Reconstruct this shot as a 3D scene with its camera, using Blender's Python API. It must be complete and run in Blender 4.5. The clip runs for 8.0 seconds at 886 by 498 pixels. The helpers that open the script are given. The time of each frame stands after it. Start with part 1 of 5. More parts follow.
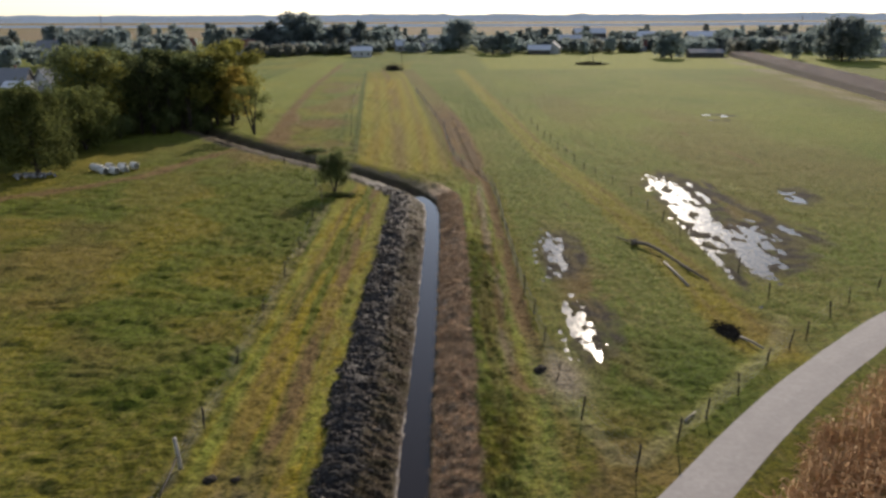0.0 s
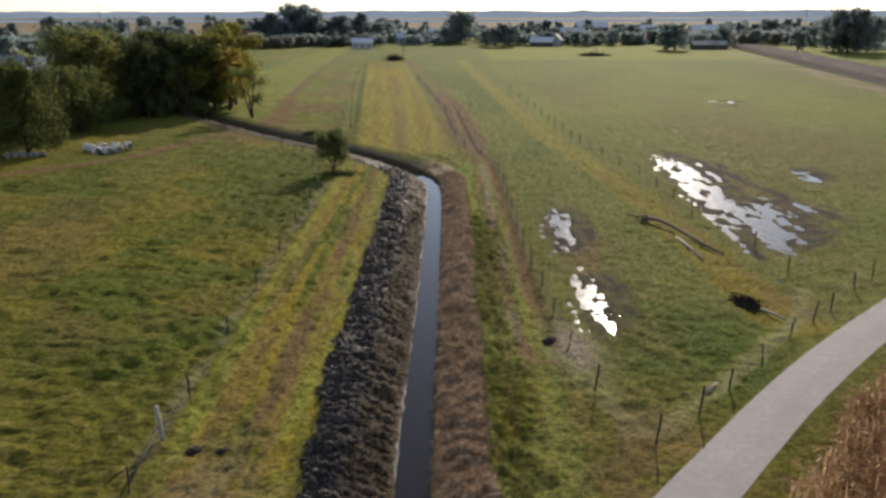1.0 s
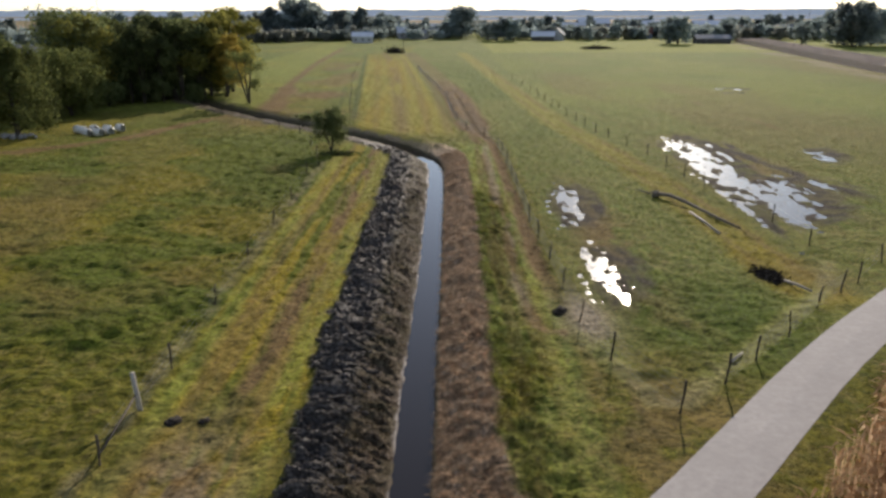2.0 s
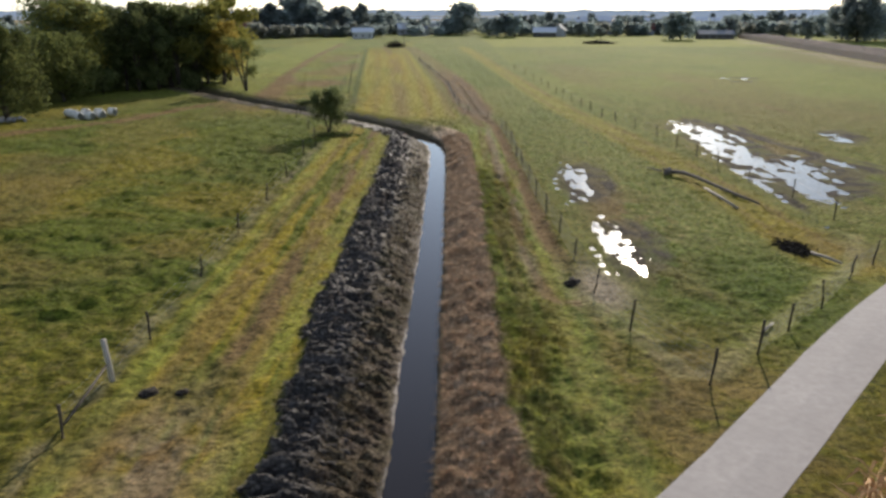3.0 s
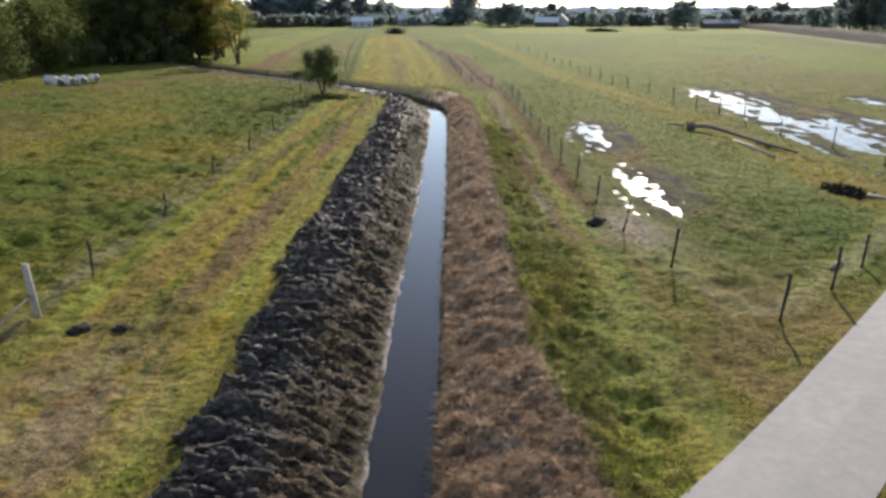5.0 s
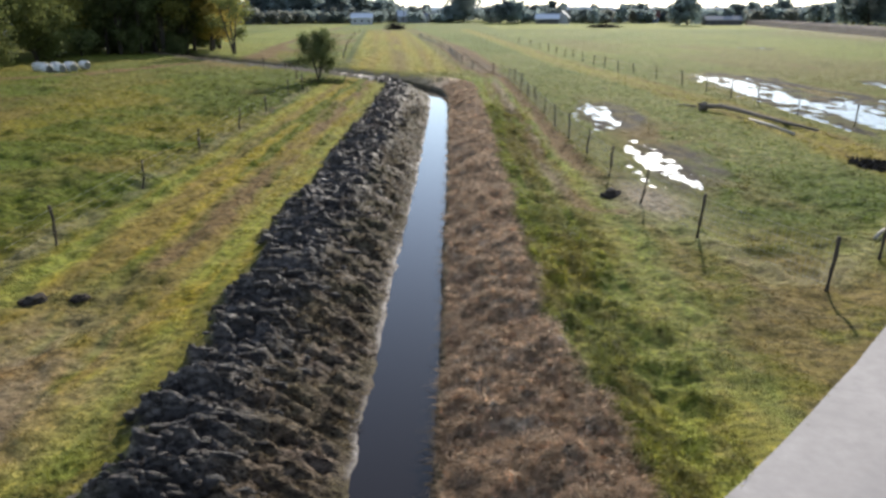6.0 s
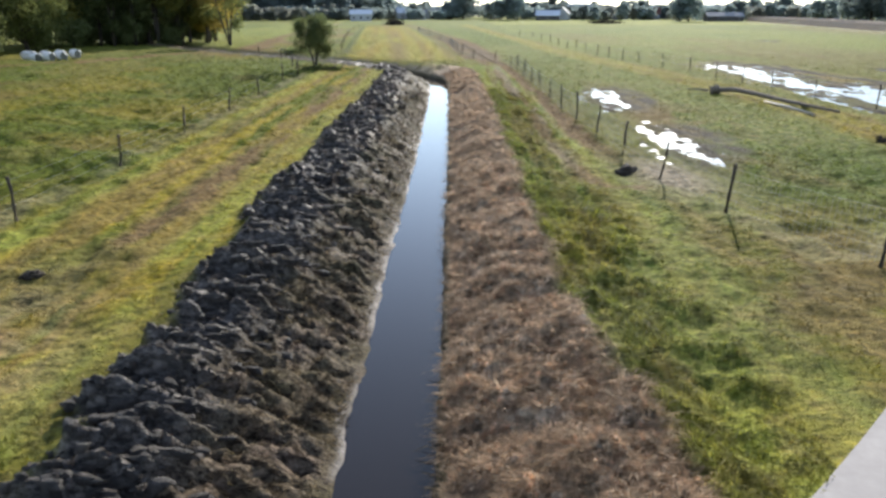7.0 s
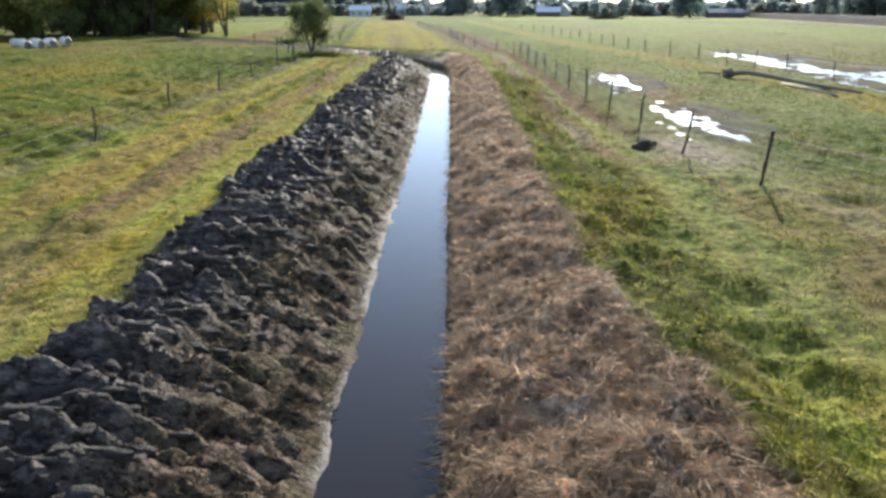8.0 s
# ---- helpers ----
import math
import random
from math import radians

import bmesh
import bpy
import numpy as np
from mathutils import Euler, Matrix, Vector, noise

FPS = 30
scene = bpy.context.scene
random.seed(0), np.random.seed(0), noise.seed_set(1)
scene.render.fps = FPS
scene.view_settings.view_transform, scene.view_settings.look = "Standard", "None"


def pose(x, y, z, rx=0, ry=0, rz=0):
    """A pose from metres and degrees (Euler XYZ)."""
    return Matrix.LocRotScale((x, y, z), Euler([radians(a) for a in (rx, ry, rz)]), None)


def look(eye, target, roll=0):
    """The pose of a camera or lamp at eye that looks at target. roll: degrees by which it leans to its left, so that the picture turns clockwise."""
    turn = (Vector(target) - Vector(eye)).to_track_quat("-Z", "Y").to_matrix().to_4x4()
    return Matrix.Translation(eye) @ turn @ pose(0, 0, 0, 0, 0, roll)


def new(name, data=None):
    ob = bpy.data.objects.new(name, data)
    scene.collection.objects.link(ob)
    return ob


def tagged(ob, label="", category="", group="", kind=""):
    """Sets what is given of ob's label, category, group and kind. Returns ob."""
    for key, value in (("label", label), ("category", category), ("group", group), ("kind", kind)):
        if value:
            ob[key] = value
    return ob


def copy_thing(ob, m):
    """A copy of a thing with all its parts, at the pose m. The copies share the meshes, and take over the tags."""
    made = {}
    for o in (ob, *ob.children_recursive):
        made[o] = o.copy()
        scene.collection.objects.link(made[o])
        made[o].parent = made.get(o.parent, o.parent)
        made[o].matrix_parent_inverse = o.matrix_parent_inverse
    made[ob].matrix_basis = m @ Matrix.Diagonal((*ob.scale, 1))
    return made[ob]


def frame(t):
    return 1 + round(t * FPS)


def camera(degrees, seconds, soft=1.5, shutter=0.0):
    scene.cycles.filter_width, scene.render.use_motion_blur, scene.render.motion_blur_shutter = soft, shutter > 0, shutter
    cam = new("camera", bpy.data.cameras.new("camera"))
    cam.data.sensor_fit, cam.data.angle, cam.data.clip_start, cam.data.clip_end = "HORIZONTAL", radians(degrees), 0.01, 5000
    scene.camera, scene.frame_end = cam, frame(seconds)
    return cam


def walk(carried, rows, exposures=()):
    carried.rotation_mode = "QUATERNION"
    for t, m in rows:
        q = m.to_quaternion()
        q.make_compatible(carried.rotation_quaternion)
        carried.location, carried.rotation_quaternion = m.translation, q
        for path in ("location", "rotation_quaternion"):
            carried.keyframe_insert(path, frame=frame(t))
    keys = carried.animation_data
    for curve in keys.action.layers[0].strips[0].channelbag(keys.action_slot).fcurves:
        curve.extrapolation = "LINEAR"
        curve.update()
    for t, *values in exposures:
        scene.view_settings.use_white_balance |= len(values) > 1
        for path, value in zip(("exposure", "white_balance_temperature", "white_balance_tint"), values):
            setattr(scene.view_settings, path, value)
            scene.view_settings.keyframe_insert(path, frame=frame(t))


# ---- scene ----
cam = camera(62.0, 8.0, soft=2.9)
PATH = [
    (0, (0.407, -5.295, 21.807), (0.409, -3.39, 21.199), -0.2),
    (0.5, (0.333, -4.307, 20.462), (0.335, -2.403, 19.849), -0.1),
    (1, (0.254, -3.18, 18.973), (0.254, -1.277, 18.358), -0.1),
    (1.5, (0.199, -2.12, 17.572), (0.198, -0.217, 16.955), -0.1),
    (3, (-0.022, 1.308, 13.528), (-0.025, 3.211, 12.914), -0.1),
    (3.5, (-0.064, 2.378, 12.429), (-0.068, 4.281, 11.813), -0.0),
    (4, (-0.106, 3.531, 11.205), (-0.11, 5.434, 10.589), -0.0),
    (4.5, (-0.137, 4.574, 10.114), (-0.14, 6.476, 9.495), -0.0),
    (6, (-0.213, 7.796, 7.258), (-0.216, 9.698, 6.64), -0.0),
    (6.5, (-0.247, 8.77, 6.571), (-0.248, 10.671, 5.952), -0.0),
    (7, (-0.279, 9.819, 5.885), (-0.281, 11.721, 5.265), 0.0),
    (7.5, (-0.339, 10.747, 5.27), (-0.34, 12.648, 4.649), 0.1),
    (8, (-0.391, 11.783, 4.61), (-0.391, 13.683, 3.987), 0.1),
]

walk(cam, [(t, look(eye, target, roll)) for t, eye, target, roll in PATH],
     [(0.0, -0.02, 6700, 13), (1.5, 0.06, 6640, 13), (3.0, 0.22, 6460, 11), (4.5, 0.4, 6340, 11), (6.5, 0.7, 6060, 9), (8.0, 0.96, 5960, 8)])

# ---- light ----
SUN_AZ, SUN_EL = math.atan2(0.28, 0.96), radians(25)
sun_dir = Vector((math.sin(SUN_AZ) * math.cos(SUN_EL), math.cos(SUN_AZ) * math.cos(SUN_EL), math.sin(SUN_EL)))
world = bpy.data.worlds.new("sky")
scene.world = world
world.use_nodes = True
wn = world.node_tree
sky = wn.nodes.new("ShaderNodeTexSky")
sky.sky_type, sky.sun_disc = "NISHITA", False
sky.sun_elevation, sky.sun_rotation = SUN_EL, SUN_AZ
sky.air_density, sky.dust_density, sky.ozone_density = 1.0, 0.2, 3.4
pale = wn.nodes.new("ShaderNodeHueSaturation")
pale.inputs["Saturation"].default_value = 0.68
wn.links.new(sky.outputs[0], pale.inputs["Color"])
wn.links.new(pale.outputs[0], wn.nodes["Background"].inputs[0])
wn.nodes["Background"].inputs[1].default_value = 0.15
sun = new("sun", bpy.data.lights.new("sun", "SUN"))
sun.data.energy, sun.data.angle, sun.data.color = 4.6, radians(0.6), (1.0, 0.90, 0.75)
sun.matrix_world = look(sun_dir * 100, (0, 0, 0))


# ---- numpy noise ----
TABLE = np.random.default_rng(3)
PERM, VALUE = TABLE.permutation(4096).astype(np.int32), TABLE.random(4096)


def vnoise(x, y, seed=0):
    """Smooth noise from 0 to 1 with cells of one unit."""
    fx, fy = np.floor(x), np.floor(y)
    u, v = x - fx, y - fy
    i, j = fx.astype(np.int32) + seed * 197, fy.astype(np.int32) + seed * 61
    u, v = u * u * (3 - 2 * u), v * v * (3 - 2 * v)
    p, q = PERM[i & 4095] + j, PERM[(i + 1) & 4095] + j
    a, b, c, d = VALUE[p & 4095], VALUE[q & 4095], VALUE[(p + 1) & 4095], VALUE[(q + 1) & 4095]
    low = a + (b - a) * u
    return low + (c + (d - c) * u - low) * v


def fbm(x, y, seed=0, octaves=4):
    total, amp, norm = 0, 1.0, 0
    for k in range(octaves):
        total = total + amp * vnoise(x * 2 ** k + 17.3 * k, y * 2 ** k - 9.1 * k, seed + k)
        x, y = 0.8 * x - 0.6 * y, 0.6 * x + 0.8 * y
        norm, amp = norm + amp, amp * 0.5
    return total / norm


def billow(x, y, seed=0, octaves=4):
    """Rounded lumps with sharp creases between them."""
    total, amp, norm = 0, 1.0, 0
    for k in range(octaves):
        total = total + amp * np.abs(2 * vnoise(x * 2 ** k + 11.7 * k, y * 2 ** k - 5.3 * k, seed + k) - 1)
        x, y = 0.9 * x - 0.436 * y, 0.436 * x + 0.9 * y
        norm, amp = norm + amp, amp * 0.5
    return total / norm


def step(a, b, x):
    u = np.clip((x - a) / (b - a), 0, 1)
    return u * u * (3 - 2 * u)


def band(a, b, soft, x):
    """1 between a and b, with soft flanks."""
    return step(a - soft, a + soft, x) * (1 - step(b - soft, b + soft, x))


# ---- plan of the land ----
WATER_Z = -1.05
DITCH = [(-1.55, -60), (-1.3, 10), (-1.05, 25), (-0.8, 45), (-0.62, 65), (-0.6, 80), (-0.9, 84.5), (-2.3, 89), (-5.2, 94),
         (-9.3, 99.5), (-14.2, 105), (-20.5, 111.5), (-28, 119.5), (-36, 129), (-46, 142), (-62, 158), (-95, 180), (-160, 215)]
ROAD_MID = [(-45, -12), (-14, 3.5), (-2, 10.4), (4.4, 15.7), (8.4, 19.8), (12.4, 24.2), (16.5, 28.8), (21.6, 34.0), (26.8, 38.8), (33, 44.2),
            (40, 49.2), (52, 56), (75, 66), (120, 82), (300, 140)]
ROAD_HALF = 1.32
MEADOW_PATH = [(-90, 66), (-55, 84), (-48, 89.5), (-41.4, 98), (-37.8, 112), (-33.5, 121), (-27, 124)]
TRACK = [(6.6, 36), (6.4, 48), (6.4, 66), (6.4, 80), (6.2, 93), (4.8, 101), (3.8, 120), (2.8, 144), (-3.5, 210), (-13, 300)]
FIELD_EDGE = [(-30.2, 126), (-31.4, 137), (-34.2, 161), (-40.2, 238), (-45, 346)]
MOWN_RIGHT = [(3.0, 92), (1.6, 101), (-1.0, 157), (-9.0, 259), (-17.8, 309)]
CORNER_WALK = [(7.6, 36), (7.8, 33.5), (8.5, 30.2), (9.3, 27.4), (10.6, 27.2), (12.4, 29.3), (15.6, 32.6), (20.2, 37.6), (23.6, 41.5), (26, 46)]
FENCE_PATH = [(26, 34), (24.6, 42), (24.2, 55), (23.6, 72), (22.2, 88), (19.4, 110), (17.5, 150), (10, 300)]


def along(points, x, y):
    """Signed distance to a line of points (right of it positive) and the length run along it."""
    best = np.full(np.shape(x), 1e9)
    sign, run, gone = np.zeros(np.shape(x)), np.zeros(np.shape(x)), 0.0
    for (ax, ay), (bx, by) in zip(points, points[1:]):
        ex, ey = bx - ax, by - ay
        length = math.hypot(ex, ey)
        u = np.clip(((x - ax) * ex + (y - ay) * ey) / length ** 2, 0, 1)
        dx, dy = x - ax - u * ex, y - ay - u * ey
        dist = np.hypot(dx, dy)
        near = dist < best
        best = np.where(near, dist, best)
        sign = np.where(near, np.where(dx * ey - dy * ex >= 0, 1.0, -1.0), sign)
        run = np.where(near, gone + u * length, run)
        gone += length
    return best * sign, run


# puddles: middle x, y, half width, half length, turn in degrees, depth
PUDDLES = [(10.9, 61.5, 1.05, 6.3, -6, 0.13), (10.4, 43.6, 0.95, 4.9, -4, 0.14), (29.3, 79, 1.9, 14.5, -4, 0.15), (31.0, 63.5, 2.5, 7.0, -14, 0.15),
           (26.0, 62.5, 0.5, 9.5, -3, 0.14), (33.2, 87, 0.5, 5, -4, 0.12), (44, 84, 1.2, 4, -10, 0.11), (37, 68, 0.6, 4, 6, 0.09),
           (62, 160, 0.8, 3.0, 55, 0.12), (58.5, 152, 0.6, 2.0, 50, 0.11)]
PUDDLE_Z = -0.075


def puddle_dip(x, y, wide=1.0):
    dip = np.zeros(np.shape(x))
    for px, py, w, l, turn, depth in PUDDLES:
        c, s = math.cos(radians(turn)), math.sin(radians(turn))
        u, v = ((x - px) * c + (y - py) * s) / (0.9 * w * wide), (-(x - px) * s + (y - py) * c) / l
        dip = np.maximum(dip, depth * np.exp(-(u ** 4 + v ** 4) * 0.55))
    return dip


def regions(x, y):
    """Shares of the kinds of soil and sward at places of the plan."""
    x, y = np.asarray(x, float), np.asarray(y, float)
    d, run = along(DITCH, x, y)
    wob = (fbm(x * 0.8, y * 0.8, 5) - 0.5) * 1.1
    straight = 1 - step(87, 96, y)
    pinch = 0.65 * (1 - step(21, 36, y))
    mud = step(-5.5, -5.05, d - pinch + wob) * (1 - step(0.78, 0.92, d + wob * 0.15))
    # past the bend, the far bank's shade is put in as mud colour
    mud = np.maximum(mud, (1 - straight) * step(0.5, 0.7, d) * (1 - step(1.6, 2.2, d + wob)) * 0.8)
    low = np.maximum(step(-3.4, -2.4, d + wob * 0.7), 1 - straight) * mud
    # pale silt at the waterline, its wet glint put into the colour
    silt_glint = band(-0.96, -0.70, 0.05, d + (fbm(run * 0.7, d * 0.3, 47, 3) - 0.5) * 0.5 + wob * 0.15) * straight * step(0.36, 0.56, fbm(d * 1.5, run * 0.9, 4, 3))
    straw = step(0.78, 0.92, d + wob * 0.15) * (1 - step(3.2, 3.6, d - 0.9 * (1 - step(17, 26, y)) + wob * 0.5)) * straight
    # bare and brown earth
    td, _ = along(TRACK, x, y)
    far_y = step(92, 112, y)
    soil = (1 - 0.5 * step(150, 200, y)) * band(-0.5 - 2.2 * far_y, 0.6 + 2.0 * far_y, 0.25 + 0.5 * far_y, td + wob * 0.5) * step(0.1, 0.3, fbm(x * 0.8, y * 0.2, 7)) * step(36, 46, y)
    soil = np.maximum(soil, 0.9 * band(-2.0, -1.1, 0.25, td + wob * 0.4) * (1 - far_y) * step(0.3, 0.55, fbm(x * 0.7, y * 0.1, 8)))
    strip = step(-12.9, -12.3, x + wob * 0.3) * (1 - step(-6.6, -6.2, x + wob)) * (1 - step(88, 100, y))
    rut = band(-9.1, -7.9, 0.35, x - (y - 24) * 0.008 + wob * 0.7) * step(0.22, 0.5, fbm(x * 0.9, y * 0.16, 12))
    rut = np.maximum(rut, 0.6 * band(-11.2, -10.7, 0.25, x + wob * 0.5) * step(0.3, 0.55, fbm(x * 0.9, y * 0.12, 11)))
    soil = np.maximum(soil, strip * rut * 0.95)
    soil = np.maximum(soil, strip * 0.5 * step(0.5, 0.64, fbm((x - y * 0.012) * 1.6, y * 0.06, 13, 3)) * band(-11.6, -7.0, 0.8, x))
    soil = np.maximum(soil, np.exp(-(((x + 9.6) / 2.6) ** 2 + ((y - 21.5) / 5.0) ** 2)) * step(0.26, 0.46, fbm(x * 0.9, y * 0.5, 15)) * 0.95)
    worn = np.exp(-(((x + 9.4) / 2.2) ** 2 + ((y - 21) / 4.5) ** 2)) * step(0.3, 0.5, fbm(x * 1.4, y * 0.9, 92))
    soil = np.maximum(soil, 0.9 * np.exp(-(((x + 25) / 6) ** 2 + ((y - 150) / 8) ** 2) ** 2) * step(0.2, 0.42, fbm(x * 0.2, y * 0.1, 17)))
    soil = np.maximum(soil, (0.2 + 0.3 * step(26, 45, y)) * band(3.7, 7.6, 0.4, d) * straight * step(0.5, 0.64, fbm((x - 0.3 * np.sin(y * 0.08)) * 1.7, y * 0.05, 14, 3)))
    ed, _ = along(FIELD_EDGE, x, y)
    soil = np.maximum(soil, 0.95 * band(-1.2, 0.8 + 2.5 * band(125, 165, 10, y), 0.7, ed + wob * 1.6) * step(116, 124, y) * (1 - step(320, 360, y)) * step(0.12, 0.3, fbm(x * 0.3, y * 0.05, 88)))
    edge = x + 14.2 + (y - 118) * 0.087
    between = step(0, 1.5, ed) * (1 - step(-1.5, -0.5, edge)) * step(118, 126, y) * (1 - step(290, 320, y))
    soil = np.maximum(soil, 0.55 * between * step(0.42, 0.62, fbm(x * 0.16, y * 0.05, 89, 3)))
    mr, _ = along(MOWN_RIGHT, x, y)
    across = np.clip(edge / np.maximum(edge - mr, 1.0), 0, 1)
    in_mown = (edge > 0) * (mr < 0) * step(96, 104, y) * (1 - step(300, 312, y))
    stripe = 0.65 * band(0.42, 0.58, 0.07, across + wob * 0.05) + 0.3 * band(0.2, 0.27, 0.04, across) + 0.45 * band(0.72, 0.8, 0.05, across) + 0.5 * step(0.86, 0.96, across)
    soil = np.maximum(soil, in_mown * stripe * step(0.22, 0.5, fbm((x + y * 0.087) * 0.5, y * 0.025, 18, 3)))
    # two darker lines along the left edge of the mown field
    dark_lines = 0.95 * band(-0.6, 0.5, 0.4, edge + wob) * step(112, 118, y) * (1 - step(280, 300, y))
    dark_lines = np.maximum(dark_lines, 0.8 * band(-3.3, -2.7, 0.3, edge + wob) * band(122, 168, 4, y))
    cw, _ = along(CORNER_WALK, x, y)
    pd, _ = along(MEADOW_PATH, x, y)
    soil = np.maximum(soil, 0.95 * band(-1.2, 1.2, 0.7, pd + wob * 1.4))
    soil = np.maximum(soil, 0.6 * np.exp(-(((x + 30) / 9) ** 2 + ((y - 112) / 8) ** 2)) * step(0.4, 0.6, fbm(x * 0.25, y * 0.2, 67)))
    soil = np.maximum(soil, 0.9 * np.exp(-(((x + 29) / 4) ** 2 + ((y - 132) / 8) ** 2) ** 2) * step(0.25, 0.45, fbm(x * 0.3, y * 0.15, 68)))
    soil = np.maximum(soil, 0.75 * np.exp(-(((x + 22) / 9) ** 2 + ((y - 119) / 5) ** 2)) * step(0.28, 0.5, fbm(x * 0.3, y * 0.2, 19)))
    soil = np.maximum(soil, 0.6 * np.exp(-(((x - 9.5) / 4) ** 2 + ((y - 24) / 7) ** 2) ** 2) * step(0.32, 0.52, fbm(x * 0.9, y * 0.9, 20)) * (d > 4.4))
    soil = np.maximum(soil, (x < -13) * (y < 80) * 0.35 * step(0.52, 0.68, fbm(x * 0.1 + 3.3, y * 0.075, 69, 4)))
    soil = np.maximum(soil, (x > 24) * 0.35 * step(0.48, 0.66, fbm(x * 0.035, y * 0.014, 70, 4)) * step(60, 100, y) * (1 - step(250, 330, y)))
    soil = np.maximum(soil, 0.8 * band(-0.5, 0.5, 0.35, x - 47 + (y - 120) * 0.06 + wob) * band(102, 140, 4, y) * step(0.35, 0.5, fbm(x * 0.3, y * 0.12, 72)))
    dusty = 1.2 * np.exp(-(((x - 8.0) / 1.3) ** 2 + ((y - 36.5) / 3.4) ** 2)) * step(0.12, 0.34, fbm(x * 0.9, y * 0.6, 21))
    trodden = np.exp(-(((x - 12.0) / 2.6) ** 2 + ((y - 53) / 17) ** 2)) + np.exp(-(((x - 31.5) / 6) ** 2 + ((y - 77) / 22) ** 2))
    soil = np.maximum(soil, 0.85 * np.clip(trodden, 0, 1) * step(0.3, 0.52, fbm(x * 0.5, y * 0.3, 25)))
    dusty = np.maximum(dusty, 0.3 * band(-0.5, 0.5, 0.3, cw + wob * 0.4) * step(0.12, 0.4, fbm(x * 0.8, y * 0.8, 90)))
    dusty = np.maximum(dusty, 0.42 * worn)
    hem = band(-13.7, -12.9, 0.2, x + wob * 0.5) * (1 - step(76, 84, y)) * step(0.35, 0.6, fbm(x * 0.8, y * 0.5, 22))
    dusty = np.maximum(dusty, 0.35 * hem)
    dusty = np.maximum(dusty, 0.5 * band(4.4, 5.2, 0.3, x - (y - 48) * 0.012 + wob * 0.6) * band(38, 92, 4, y) * step(0.35, 0.55, fbm(x * 0.9, y * 0.15, 74)))
    # wet mud round the puddles
    dip = puddle_dip(x - 0.25, y) + 0.6 * puddle_dip(x - 2.4, y - 1.5)
    wet = step(0.02, 0.09, dip + (fbm(x * 0.6, y * 0.35, 23) - 0.5) * 0.12) * (0.55 + 0.45 * step(0.35, 0.6, fbm(x * 1.5, y * 0.9, 24)))
    around = step(0.02, 0.08, puddle_dip(x - 0.7, y - 0.6, 1.9) - (fbm(x * 0.7, y * 0.4, 98, 4) - 0.35) * 0.2)
    wet = np.maximum(wet, 0.6 * around)
    streak = band(-0.9, 0.9, 0.6, x - 35.6 + (y - 80) * 0.17 + wob * 1.2) * band(64, 95, 3, y)
    # wet tone reused to darken these lines and grey the far track
    wet = np.maximum(wet, 0.3 * dark_lines)
    wet = np.maximum(wet, 0.4 * far_y * band(-1.9, 1.9, 0.6, td + wob) * (1 - step(150, 190, y)) * step(0.3, 0.5, fbm(x * 0.7, y * 0.15, 93)))
    wet = np.maximum(wet, streak * step(0.35, 0.5, fbm(x * 0.4, y * 0.2, 27)))
    # sward
    mown = step(-14.6, -13.2, x + (y - 118) * 0.087) * (1 - step(1.5, 3.0, x + (y - 97) * 0.085)) * step(95, 104, y) * (1 - step(285, 305, y))
    fd, _ = along(FENCE_PATH, x, y)
    lane = band(-4.4, -0.3, 0.7, fd + wob * 1.2) * step(36, 40, y) * (0.6 + 0.3 * (1 - step(46, 54, y)))
    soil = np.maximum(soil, step(38, 46, y) * (1 - step(230, 300, y)) * np.maximum(0.7 * band(-1.3, -0.7, 0.35, fd + wob * 0.5), 0.5 * band(-3.6, -3.1, 0.3, fd + wob * 0.5)) * step(0.25, 0.5, fbm(x * 0.5, y * 0.1, 75)))
    yard = np.exp(-(((x - 24) / 2.6) ** 2 + ((y - 43.5) / 3.4) ** 2))
    soil = np.maximum(soil, 0.55 * yard)
    yellow = np.clip(np.maximum(np.maximum(strip, mown), lane), 0, 1)
    verge = band(3.4, 6.9, 0.4, d) * straight
    yellow = np.maximum(yellow, 0.6 * verge * step(0.46, 0.62, fbm(x * 0.35, y * 0.18, 31)))
    yellow = np.maximum(yellow, 0.6 * np.exp(-(((x - 9) / 4) ** 2 + ((y - 23) / 3.5) ** 2)) * step(0.4, 0.6, fbm(x * 0.5, y * 0.5, 32)))
    yellow = np.maximum(yellow, (x < -13) * 0.4 * step(0.5, 0.66, fbm(x * 0.11, y * 0.07, 33)))
    green = (x < -12.6) * 0.7 * step(0.38, 0.62, fbm(x * 0.11 + 0.6 * y * 0.05 + 2 * fbm(x * 0.2, y * 0.2, 34, 2), y * 0.075, 35)) * (1 - step(85, 120, y) * 0.5)
    green = np.maximum(green, dark_lines)
    green = np.maximum(green, 0.5 * step(1.2, 2.5, td) * (1 - step(-5.5, -4.0, along(FENCE_PATH, x, y)[0])) * step(48, 60, y) * (1 - step(200, 290, y)) * step(0.3, 0.55, fbm(x * 0.12, y * 0.04, 91)))
    green = np.maximum(green, strip * 0.75 * step(0.5, 0.66, fbm((x - y * 0.012) * 1.3 + 40, y * 0.08, 36, 3)))
    green = np.maximum(green, verge * step(0.5, 0.64, fbm(x * 0.9, y * 0.5, 37)) * 0.3)
    green = np.maximum(green, np.exp(-(((x - 15.3) / 5.2) ** 2 + ((y - 36.5) / 7.5) ** 2) ** 2) * step(0.2, 0.42, fbm(x * 0.3, y * 0.25, 39)) * (x > 8.6))
